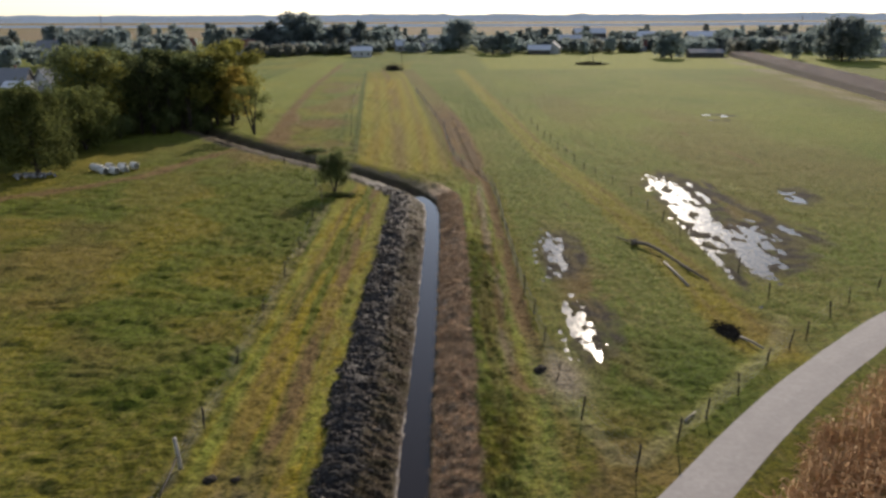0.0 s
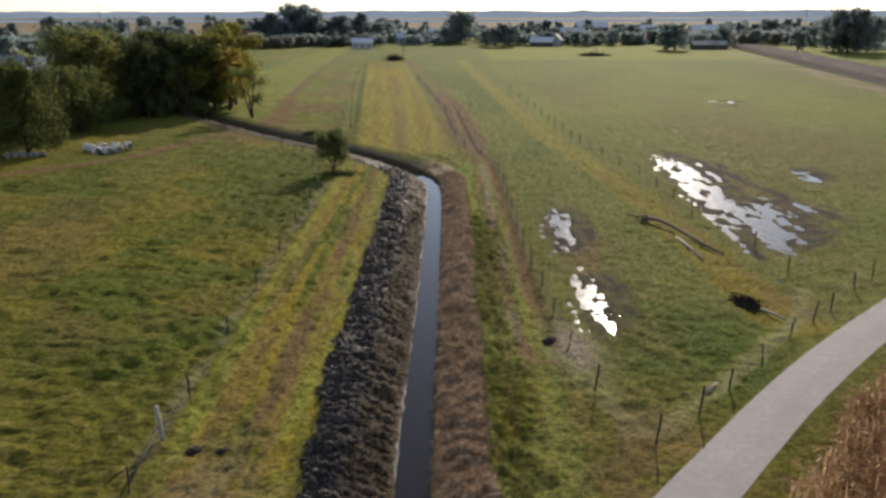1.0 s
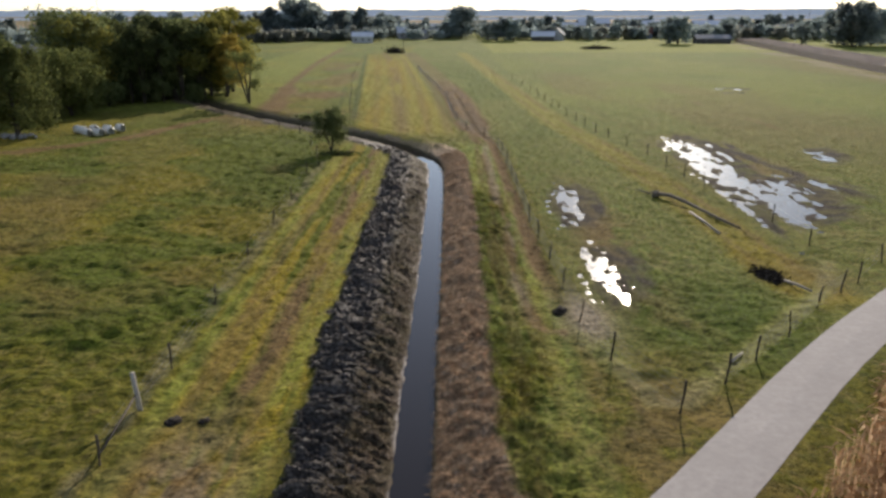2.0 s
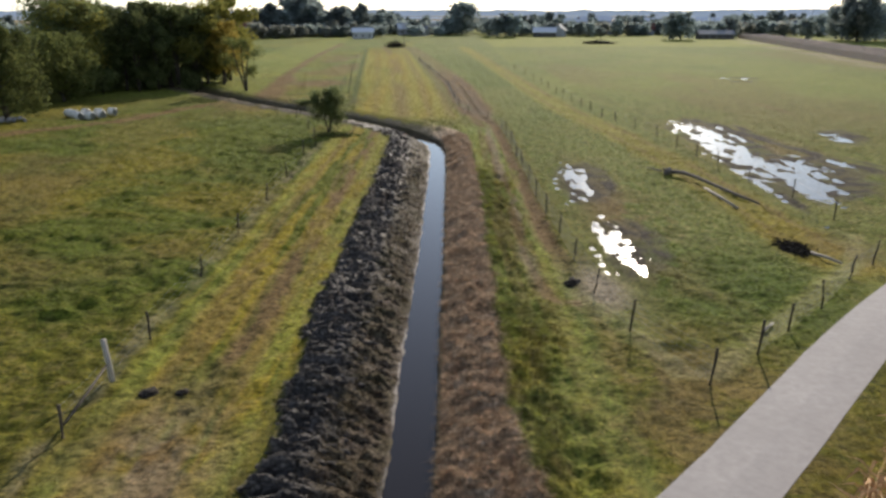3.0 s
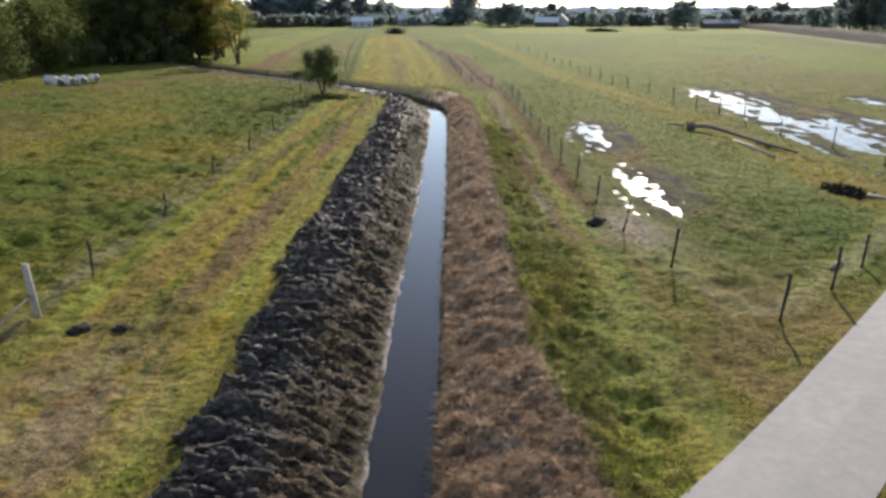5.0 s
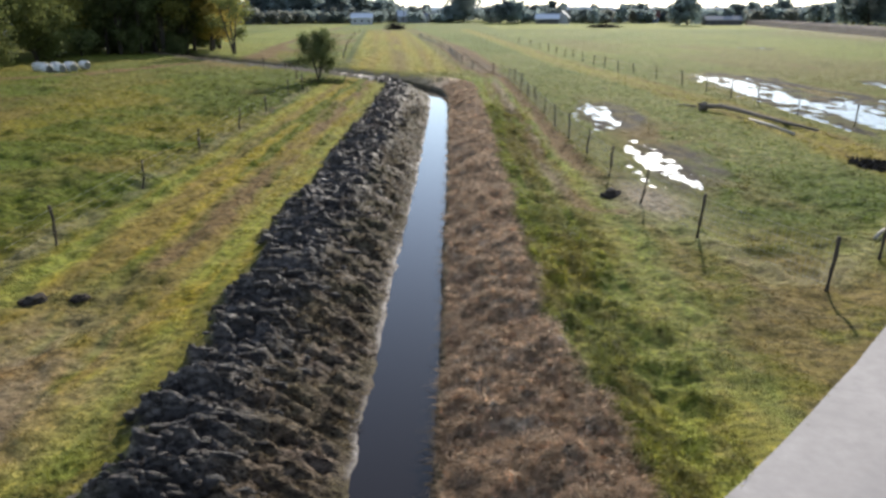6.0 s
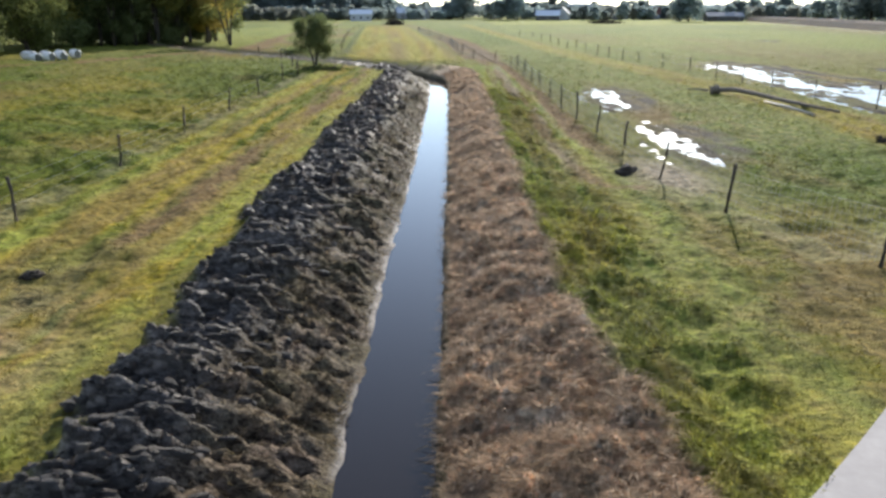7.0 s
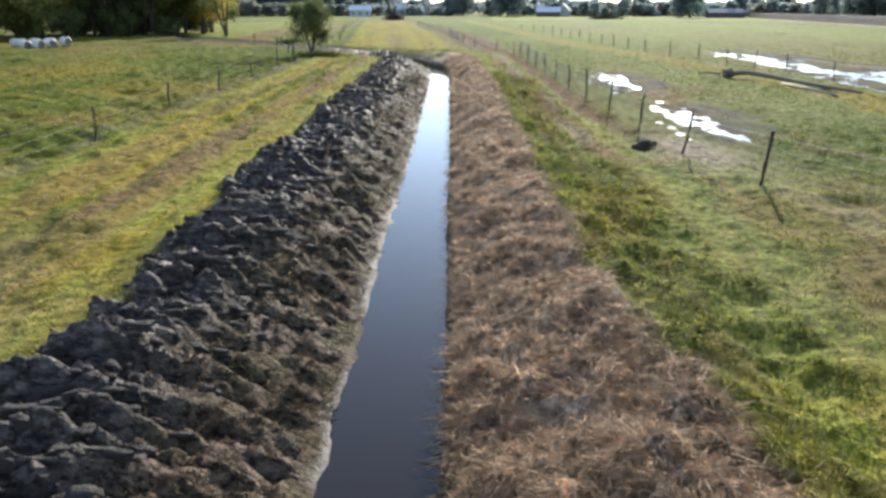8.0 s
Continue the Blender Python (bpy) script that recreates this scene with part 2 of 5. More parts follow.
    # far sward is paled for haze in its colour; right pasture and verge greener
    pale_and_hazed = np.maximum(step(70, 170, y + 0.6 * x + 20 * wob), 0.75 * step(7.4, 9.0, x + wob) * step(28, 40, y + 10 * wob)) * 0.9
    pale_and_hazed = np.maximum(pale_and_hazed, 0.95 * band(2.8, 7.5, 0.4, d) * straight)
    farmland = step(560, 760, y + (fbm(x * 0.01, y * 0.004, 41) - 0.5) * 200) * (0.35 + 0.65 * (fbm(x * 0.003, y * 0.012, 43) > 0.42))
    soil = np.maximum(soil, farmland * 0.9)
    dusty = np.maximum(dusty, farmland * 0.55)
    beside_maize = x - (96 + (y - 85) * 0.179)
    dusty = np.maximum(dusty, 0.7 * band(-7, -2, 1.2, beside_maize + wob) * band(60, 398, 4, y))
    meadow_end = step(298, 310, y + 6 * wob) * (1 - step(560, 600, y)) * (x > 20)
    green = green * (1 - meadow_end)
    pale_and_hazed = np.maximum(pale_and_hazed, meadow_end)
    fresh = 0.85 * meadow_end
    fresh = np.maximum(fresh, 0.5 * (1 - step(-2, 0, ed)) * step(118, 135, y) * (1 - step(400, 430, y)) * (x > -60) * (x < -25))
    # lightens the right pasture further beyond 100 m
    fresh = np.maximum(fresh, 0.35 * step(100, 150, y) * (x > 18) * step(0.3, 0.6, fbm(x * 0.03, y * 0.02, 94)))
    fresh = np.maximum(fresh, strip * 0.7 * np.maximum(band(-12.6, -11.4, 0.4, x + wob * 0.6), band(-7.6, -6.2, 0.4, x + wob * 0.6)) * step(0.3, 0.5, fbm(x * 0.7, y * 0.2, 95)))
    fresh = np.maximum(fresh, 0.85 * band(-0.6, 0.6, 0.3, cw + wob * 0.4))
    fresh = np.maximum(fresh, band(3.6, 7.2, 0.5, d) * straight * (0.3 + 0.5 * step(0.48, 0.6, fbm(x * 0.45, y * 0.3, 96))))
    fresh = np.maximum(fresh, 0.6 * lane * step(70, 110, y) + 0.4 * mown * step(0.4, 0.6, fbm((x + y * 0.087) * 0.5, y * 0.03, 97)))
    clear = 1 - np.maximum(np.maximum(mud, straw), silt_glint)
    return dict(mud=mud, low=low, silt_glint=silt_glint, straw=straw, soil=soil * clear, dusty=dusty * clear, wet=wet * clear,
                yellow=yellow * clear, green=green * clear, pale_and_hazed=pale_and_hazed * clear, fresh=np.clip(fresh, 0, 1) * clear, d=d, run=run)


PROFILE_D = [-6.2, -5.4, -4.9, -4.2, -3.2, -2.2, -1.15, -0.72, -0.4, 0.4, 0.70, 0.82, 1.3, 2.1, 2.9, 3.6, 4.2]
PROFILE_Z = [0, 0.02, 0.2, 0.22, 0.05, -0.42, -0.93, -1.1, -1.45, -1.45, -1.12, -0.72, -0.46, -0.08, 0.15, 0.13, 0]


def land(x, y, r=None):
    """Height of the ground."""
    x, y = np.asarray(x, float), np.asarray(y, float)
    r = r or regions(x, y)
    d, run = r["d"], r["run"]
    near = 1 - step(150, 400, np.hypot(x, y))
    ragged = ((fbm(run * 0.7, d * 0.3, 47, 3) - 0.5) * 0.26 + (fbm(run * 2.6, d * 0.8, 46, 3) - 0.5) * 0.2) * (np.abs(d) > 0.3) * (np.abs(d) < 2.5)
    shift = -0.65 * (1 - step(21, 36, y)) * (1 - step(-4.2, -2.6, d)) - 0.8 * (1 - step(17, 26, y)) * step(1.2, 2.6, d)
    z = np.interp(d + shift + ragged * np.where(d < 0, 1.0, 0.6), PROFILE_D, PROFILE_Z)
    bank = np.clip(r["mud"] * (1 - step(-1.5, -0.9, d)), 0, 1)
    up = bank * (1 - 0.6 * r["low"]) * (1 - 0.75 * step(84, 96, y))
    # scooped ridges lie across the bank, steep on the near side
    warp = 1.5 * vnoise(run * 0.55, d * 0.45, 51) + 0.7 * vnoise(run * 1.6, d * 1.3, 50)
    phase = (run * 1.55 + warp) % 1.0
    scoop = np.where(phase < 0.22, step(0, 0.22, phase), 1 - step(0.22, 1.0, phase)) * (0.25 + 0.95 * step(0.25, 0.65, vnoise(d * 0.7 + 5.1, run * 1.55, 49)))
    clods = billow(d * 0.75 + warp, run * 2.2 + 1.3 * vnoise(d * 0.9, run * 0.4, 52), 53, 4)
    crumb = (billow(d * 2.6, run * 4.6, 78, 3) - 0.4) * 0.42
    z = z + up * ((scoop - 0.4) * 0.34 + (clods - 0.42) * 0.7 + crumb) + bank * r["low"] * ((fbm(d * 1.1, run * 2.3, 57, 5) - 0.5) * 0.42 + (billow(d * 2.6, run * 3.6, 48, 3) - 0.4) * 0.32)
    roll = 0.9 * billow(d * 1.25 + 1.2 * vnoise(run * 0.7, d * 0.3, 58), run * 1.5 + 1.4 * vnoise(d * 0.8, run * 0.35, 56), 59, 5) + 0.55 * (fbm(d * 0.7, run * 0.7, 60, 3) - 0.5)
    tangle = (billow(d * 4.2, run * 4.8, 44, 2) - 0.4) * 0.16
    pits = step(0.62, 0.72, fbm(d * 0.8 + 9.1, run * 1.25, 76, 3)) * band(1.2, 3.5, 0.3, d)
    z = z + r["straw"] * step(0.75, 1.1, d) * ((roll - 0.36) * 0.56 + 1.3 * tangle - 0.3 * pits)
    turf = (1 - np.maximum(r["mud"], r["straw"])) * near
    tuft = 0.5 * (billow(x * 0.6, y * 0.5, 61, 3) - 0.42) + 0.9 * (fbm(x * 1.7, y * 1.4, 64, 3) - 0.5) + 0.5 * (fbm(x * 0.4, y * 0.35, 62, 2) - 0.5)
    beside = band(3.4, 6.0, 0.6, d)
    rank = band(3.3, 5.4, 0.4, d - 0.5 * (1 - step(17, 26, y))) * (1 - r["straw"]) * (1 - step(70, 88, y))
    z = z + turf * rank * (step(0.3, 0.75, billow(x * 2.4, y * 1.8, 45, 3)) - 0.3) * 0.08
    z = z + turf * tuft * (0.3 + 0.14 * r["green"] + 0.15 * beside + 0.26 * (x < -13)) * (1 - r["wet"]) * (1 - step(-6, -5.3, d) * (1 - step(2.6, 3.4, d)))
    z = z + turf * (fbm(x * 0.15, y * 0.15, 63, 3) - 0.5) * 0.2 * step(5, 12, np.abs(d))
    td, _ = along(TRACK, x, y)
    z = z - 0.16 * turf * band(-0.35, 0.45, 0.3, td) * band(38, 150, 6, y)
    dip = puddle_dip(x, y)
    flat = step(0.004, 0.05, dip)
    z = z * (1 - flat) - dip + flat * ((fbm(x * 1.3, y * 0.5, 65, 5) - 0.46) * 0.40 + (fbm(x * 3.2, y * 1.2, 66, 2) - 0.5) * 0.17)
    rd, _ = along(ROAD_MID, x, y)
    lift = 1 - step(1.3, 2.8, np.abs(rd))
    return z * (1 - lift) + 0.168 * lift


# ---- materials ----
def nodes_of(name):
    m = bpy.data.materials.new(name)
    m.use_nodes = True
    return m, m.node_tree, m.node_tree.nodes["Principled BSDF"]


def link(tree, a, b):
    tree.links.new(a, b)


def noise_fac(tree, scale, detail=4, rough=0.55, low=0.35, high=0.65, stretch=(1, 1, 1)):
    coord, mapping = tree.nodes.new("ShaderNodeTexCoord"), tree.nodes.new("ShaderNodeMapping")
    mapping.inputs["Scale"].default_value = stretch
    tex, ramp = tree.nodes.new("ShaderNodeTexNoise"), tree.nodes.new("ShaderNodeMapRange")
    tex.inputs["Scale"].default_value, tex.inputs["Detail"].default_value, tex.inputs["Roughness"].default_value = scale, detail, rough
    ramp.inputs["From Min"].default_value, ramp.inputs["From Max"].default_value = low, high
    link(tree, coord.outputs["Object"], mapping.inputs[0])
    link(tree, mapping.outputs[0], tex.inputs["Vector"])
    link(tree, tex.outputs["Fac"], ramp.inputs[0])
    return ramp.outputs[0]


def mix(tree, fac, a, b):
    n = tree.nodes.new("ShaderNodeMix")
    n.data_type = "RGBA"
    for socket, value in ((n.inputs[0], fac), (n.inputs[6], a), (n.inputs[7], b)):
        if isinstance(value, tuple):
            socket.default_value = (*value, 1)
        elif isinstance(value, (int, float)):
            socket.default_value = value
        else:
            link(tree, value, socket)
    return n.outputs[2]


def bump(tree, shader, height, strength, distance):
    n = tree.nodes.new("ShaderNodeBump")
    n.inputs["Strength"].default_value, n.inputs["Distance"].default_value = strength, distance
    link(tree, height, n.inputs["Height"])
    link(tree, n.outputs[0], shader.inputs["Normal"])


def plain(name, a, b, scale=3.0, rough=0.8, metal=0.0, relief=0.3, depth=0.01, stretch=(1, 1, 1), spread=0.0):
    """A two-tone weathered surface with fine relief; spread: how much single pieces differ."""
    m, tree, shader = nodes_of(name)
    colour = mix(tree, noise_fac(tree, scale, 5, 0.6, 0.3, 0.7, stretch), a, b)
    fine = noise_fac(tree, scale * 7, 3, 0.6, 0.2, 0.8, stretch)
    colour = mix(tree, fine, colour, mix(tree, 0.5, a, tuple(0.6 * v for v in b)))
    if spread:
        info, hsv = tree.nodes.new("ShaderNodeObjectInfo"), tree.nodes.new("ShaderNodeHueSaturation")
        span = tree.nodes.new("ShaderNodeMapRange")
        span.inputs["To Min"].default_value, span.inputs["To Max"].default_value = 1 - spread, 1 + spread
        link(tree, info.outputs["Random"], span.inputs[0])
        link(tree, span.outputs[0], hsv.inputs["Value"])
        link(tree, colour, hsv.inputs["Color"])
        colour = hsv.outputs[0]
    link(tree, colour, shader.inputs["Base Color"])
    shader.inputs["Roughness"].default_value, shader.inputs["Metallic"].default_value = rough, metal
    shader.inputs["Specular IOR Level"].default_value = 0.3
    bump(tree, shader, fine, relief, depth)
    return m


def ground_material(name, blades=False):
    """Soil and sward by the shares stored on the mesh."""
    m, tree, shader = nodes_of(name)

    def share(attr):
        n = tree.nodes.new("ShaderNodeAttribute")
        n.attribute_name = attr
        split = tree.nodes.new("ShaderNodeSeparateColor")
        link(tree, n.outputs["Color"], split.inputs[0])
        return [split.outputs[0], split.outputs[1], split.outputs[2], n.outputs["Alpha"]]

    mud, low, silt_glint, straw = share("soil_a")
    soil, dusty, wet, yellow = share("soil_b")
    green, pale_and_hazed, fresh = share("soil_c")[:3]
    fine = noise_fac(tree, 5.0, 5, 0.65, 0.3, 0.7)
    mid = noise_fac(tree, 0.7, 4, 0.6, 0.32, 0.68)
    tussock = noise_fac(tree, 0.85, 5, 0.62, 0.54, 0.66, (0.7, 1.1, 1))
    wide = noise_fac(tree, 0.06, 4, 0.6, 0.35, 0.65)
    grain = noise_fac(tree, 22.0, 3, 0.6, 0.25, 0.75)
    col = mix(tree, mid, (0.130, 0.124, 0.014), (0.180, 0.158, 0.026))
    col = mix(tree, wide, col, mix(tree, fine, (0.110, 0.116, 0.011), (0.165, 0.146, 0.020)))
    col = mix(tree, pale_and_hazed, col, mix(tree, wide, (0.138, 0.184, 0.034), mix(tree, mid, (0.172, 0.196, 0.042), (0.212, 0.214, 0.056))))
    col = mix(tree, yellow, col, mix(tree, fine, mix(tree, mid, (0.29, 0.218, 0.015), (0.33, 0.220, 0.028)), (0.215, 0.190, 0.014)))
    col = mix(tree, green, col, mix(tree, fine, (0.070, 0.108, 0.013), (0.118, 0.152, 0.018)))

    col = mix(tree, fresh, col, mix(tree, mid, (0.225, 0.255, 0.040), (0.285, 0.285, 0.050)))

    def thinned(fac, most, by, left):
        """A share brought down to `most`, and to `left` of that where `by` is full."""
        span, both = tree.nodes.new("ShaderNodeMapRange"), tree.nodes.new("ShaderNodeMath")
        span.inputs["To Min"].default_value, span.inputs["To Max"].default_value = most, most * left
        both.operation = "MULTIPLY"
        link(tree, by, span.inputs[0])
        link(tree, span.outputs[0], both.inputs[0])
        link(tree, fac, both.inputs[1])
        return both.outputs[0]

    if not blades:
        col = mix(tree, thinned(tussock, 0.6, yellow, 0.25), col, mix(tree, fine, (0.070, 0.090, 0.014), (0.115, 0.122, 0.020)))
    patch = noise_fac(tree, 1.6, 5, 0.65, 0.5, 0.66, (1, 0.55, 1))
    col = mix(tree, thinned(patch, 0.5, green, 0.15), col, (0.27, 0.205, 0.075))
    # shadows of the tufts, put into the sward colour as dark spots
    tuft_shade = noise_fac(tree, 2.3, 4, 0.6, 0.55, 0.68, (0.7, 1.2, 1))
    if not blades:
        col = mix(tree, thinned(tuft_shade, 0.8, yellow, 0.3), col, (0.055, 0.070, 0.014))
    col = mix(tree, soil, col, mix(tree, fine, (0.125, 0.080, 0.032), (0.245, 0.156, 0.066)))
    col = mix(tree, dusty, col, mix(tree, fine, (0.36, 0.295, 0.205), (0.24, 0.19, 0.12)))
    if not blades:
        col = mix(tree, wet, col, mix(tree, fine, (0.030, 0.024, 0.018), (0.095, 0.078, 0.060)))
    col = mix(tree, straw, col, mix(tree, fine, (0.185, 0.126, 0.084), mix(tree, mid, (0.80, 0.61, 0.42), (0.74, 0.55, 0.37))))
    lumps = noise_fac(tree, 9.0, 6, 0.7, 0.4, 0.62, (0.5, 1.3, 1))
    dark = mix(tree, lumps, (0.017, 0.014, 0.012), mix(tree, fine, (0.225, 0.19, 0.164), (0.095, 0.078, 0.066)))
    slope = mix(tree, lumps, (0.022, 0.016, 0.011), mix(tree, mid, (0.215, 0.155, 0.110), (0.150, 0.128, 0.066)))
    col = mix(tree, mud, col, mix(tree, low, dark, slope))
    col = mix(tree, silt_glint, col, mix(tree, fine, (0.40, 0.36, 0.32), (0.18, 0.15, 0.12)))
    speck = noise_fac(tree, 3.4, 6, 0.75, 0.45, 0.58, (0.8, 1.3, 1))
    light = noise_fac(tree, 4.6, 5, 0.75, 0.54, 0.66, (1.1, 0.9, 1))
    open_sward = mix(tree, mud, mix(tree, straw, mix(tree, wet, (1, 1, 1), (0.2, 0.2, 0.2)), (0.9, 0.9, 0.9)), (0, 0, 0))
    shade = mix(tree, speck, (1.12, 1.12, 1.12), (0.50, 0.51, 0.50))
    shade = mix(tree, light, shade, (1.75, 1.62, 1.55))
    times = tree.nodes.new("ShaderNodeMix")
    times.data_type, times.blend_type = "RGBA", "MULTIPLY"
    link(tree, open_sward, times.inputs[0])
    link(tree, col, times.inputs[6])
    link(tree, shade, times.inputs[7])
    col = times.outputs[2]
    if blades:
        geo, hsv, span = tree.nodes.new("ShaderNodeNewGeometry"), tree.nodes.new("ShaderNodeHueSaturation"), tree.nodes.new("ShaderNodeMapRange")
        span.inputs["To Min"].default_value, span.inputs["To Max"].default_value = 0.65, 1.3
        link(tree, geo.outputs["Random Per Island"], span.inputs[0])
        link(tree, span.outputs[0], hsv.inputs["Value"])
        link(tree, col, hsv.inputs["Color"])
        col = hsv.outputs[0]
        leaf, both = tree.nodes.new("ShaderNodeBsdfTranslucent"), tree.nodes.new("ShaderNodeMixShader")
        both.inputs[0].default_value = 0.65
        link(tree, col, leaf.inputs[0])
        link(tree, shader.outputs[0], both.inputs[1])
        link(tree, leaf.outputs[0], both.inputs[2])
        link(tree, both.outputs[0], tree.nodes["Material Output"].inputs[0])
    else:
        rough = mix(tree, wet, (0.95, 0.95, 0.95), (0.85, 0.85, 0.85))
        rough = mix(tree, mud, rough, mix(tree, mid, (0.45, 0.45, 0.45), (0.7, 0.7, 0.7)))
        link(tree, rough, shader.inputs["Roughness"])
        bump(tree, shader, mix(tree, 0.6, grain, noise_fac(tree, 4.2, 5, 0.7, 0.25, 0.75)), 0.9, 0.085)
    link(tree, col, shader.inputs["Base Color"])
    gloss = mix(tree, mud, mix(tree, wet, (0.10, 0.10, 0.10), (0.03, 0.03, 0.03)), mix(tree, low, (0.22, 0.22, 0.22), (0.04, 0.04, 0.04)))
    link(tree, gloss, shader.inputs["Specular IOR Level"])
    if blades:
        shader.inputs["Roughness"].default_value = 0.6
    return m


def water_material(name, colour, rough, ripple, film=0.0):
    """Still water; film: how much patches of muddy film dull it."""
    m, tree, shader = nodes_of(name)
    shader.inputs["Base Color"].default_value = (*colour, 1)
    shader.inputs["Roughness"].default_value = rough
    shader.inputs["IOR"].default_value = 1.33
    shader.inputs["Specular IOR Level"].default_value = 0.5
    if film:
        patch = noise_fac(tree, 2.2, 6, 0.7, 0.36, 0.64, (1, 0.45, 1))
        link(tree, mix(tree, patch, (rough, rough, rough), (rough + film, rough + film, rough + film)), shader.inputs["Roughness"])
        link(tree, mix(tree, patch, colour, (0.10, 0.085, 0.068)), shader.inputs["Base Color"])
        link(tree, mix(tree, patch, (0.5, 0.5, 0.5), (0.25, 0.25, 0.25)), shader.inputs["Specular IOR Level"])
    bump(tree, shader, noise_fac(tree, 2.6, 3, 0.5, 0.2, 0.8), ripple, 0.02)
    return m


def leaf_material(name, a, b, through_light=0.35):
    m, tree, shader = nodes_of(name)
    geo, info = tree.nodes.new("ShaderNodeNewGeometry"), tree.nodes.new("ShaderNodeObjectInfo")
    col = mix(tree, geo.outputs["Random Per Island"], a, b)
    col = mix(tree, noise_fac(tree, 0.5, 3, 0.5, 0.35, 0.65), col, tuple(0.7 * v for v in a))
    hsv, span = tree.nodes.new("ShaderNodeHueSaturation"), tree.nodes.new("ShaderNodeMapRange")
    span.inputs["To Min"].default_value, span.inputs["To Max"].default_value = 0.7, 1.45
    link(tree, info.outputs["Random"], span.inputs[0])
    link(tree, span.outputs[0], hsv.inputs["Value"])
    link(tree, col, hsv.inputs["Color"])
    leaf, both = tree.nodes.new("ShaderNodeBsdfTranslucent"), tree.nodes.new("ShaderNodeMixShader")
    both.inputs[0].default_value = through_light
    link(tree, hsv.outputs[0], shader.inputs["Base Color"])
    link(tree, hsv.outputs[0], leaf.inputs[0])
    shader.inputs["Roughness"].default_value = 0.8
    shader.inputs["Specular IOR Level"].default_value = 0.08
    link(tree, shader.outputs[0], both.inputs[1])
    link(tree, leaf.outputs[0], both.inputs[2])
    link(tree, both.outputs[0], tree.nodes["Material Output"].inputs[0])
    return m


GROUND = ground_material("soil and sward")
BLADES = ground_material("grass blades", True)
DITCH_WATER = water_material("ditch water", (0.014, 0.010, 0.008), 0.03, 0.03)
PUDDLE_WATER = water_material("puddle water", (0.045, 0.04, 0.034), 0.13, 0.3, 0.1)
ASPHALT = plain("worn pale asphalt", (0.32, 0.288, 0.266), (0.415, 0.376, 0.348), 0.5, 0.85, 0, 0.35, 0.008)
POST_WOOD = plain("weathered dark wood", (0.060, 0.045, 0.032), (0.12, 0.095, 0.07), 6, 0.85, 0, 0.5, 0.01, (1, 1, 0.2), 0.3)
PALE_WOOD = plain("bleached wood", (0.36, 0.31, 0.25), (0.48, 0.43, 0.36), 6, 0.8, 0, 0.4, 0.008, (1, 1, 0.2))
LOG_BARK = plain("grey brown bark", (0.14, 0.115, 0.09), (0.25, 0.21, 0.165), 4, 0.9, 0, 0.7, 0.03)
WIRE = plain("rusty grey wire", (0.27, 0.26, 0.23), (0.40, 0.39, 0.35), 8, 0.6, 0.2, 0.1, 0.001)
FILM = plain("white bale film", (0.58, 0.57, 0.53), (0.70, 0.69, 0.65), 2, 0.4, 0, 0.5, 0.02)
# bale ends carry the shade of the unlit side in their colour
FILM_SHADED = plain("grey green bale end", (0.12, 0.12, 0.09), (0.22, 0.21, 0.17), 2, 0.6, 0, 0.5, 0.02)
BARK = plain("tree bark", (0.035, 0.028, 0.020), (0.085, 0.07, 0.052), 3, 0.9, 0, 0.8, 0.04, (1, 1, 0.3))
LEAF_DARK = leaf_material("dark green leaves", (0.125, 0.150, 0.062), (0.225, 0.245, 0.100), 0.65)
LEAF_OLIVE = leaf_material("olive willow leaves", (0.125, 0.145, 0.045), (0.21, 0.22, 0.075), 0.5)
LEAF_GOLD = leaf_material("golden autumn leaves", (0.42, 0.32, 0.07), (0.58, 0.46, 0.13), 0.65)
LEAF_AUTUMN = leaf_material("yellowing green leaves", (0.19, 0.185, 0.045), (0.31, 0.28, 0.075), 0.55)
# distance haze is mixed into these two leaf colours
LEAF_HAZED = leaf_material("village leaves paled blue for haze", (0.23, 0.275, 0.265), (0.30, 0.345, 0.325), 0.7)
LEAF_HAZED_WARM = leaf_material("village autumn leaves paled for haze", (0.29, 0.30, 0.26), (0.36, 0.36, 0.30), 0.7)
MAIZE = leaf_material("dry maize leaves", (0.80, 0.52, 0.30), (0.90, 0.68, 0.46), 0.8)
MAIZE_FAR = plain("far dry maize", (0.50, 0.37, 0.27), (0.66, 0.50, 0.37), 1.0, 0.9, 0, 0.8, 0.2)
EARTH = plain("dark molehill earth", (0.026, 0.019, 0.013), (0.065, 0.050, 0.036), 5, 0.9, 0, 0.8, 0.03)
CLOD = plain("wet dark mud clod", (0.018, 0.014, 0.012), (0.185, 0.154, 0.132), 8, 0.6, 0, 1.0, 0.06)
RUBBLE = plain("grey stone rubble", (0.24, 0.23, 0.22), (0.38, 0.36, 0.34), 3, 0.85, 0, 0.5, 0.02, spread=0.25)
PLASTER = plain("pale plaster", (0.42, 0.42, 0.42), (0.52, 0.51, 0.50), 1, 0.8, 0, 0.2, 0.01)
DARK_WALL = plain("dark timber wall", (0.06, 0.055, 0.055), (0.11, 0.10, 0.10), 1.5, 0.85, 0, 0.3, 0.02)
BLUE_WALL = plain("grey blue render", (0.26, 0.30, 0.38), (0.33, 0.37, 0.45), 1, 0.8, 0, 0.2, 0.01)
ROOF_PALE = plain("pale sheet metal roof", (0.70, 0.71, 0.73), (0.80, 0.81, 0.82), 1, 0.3, 0.4, 0.2, 0.01)
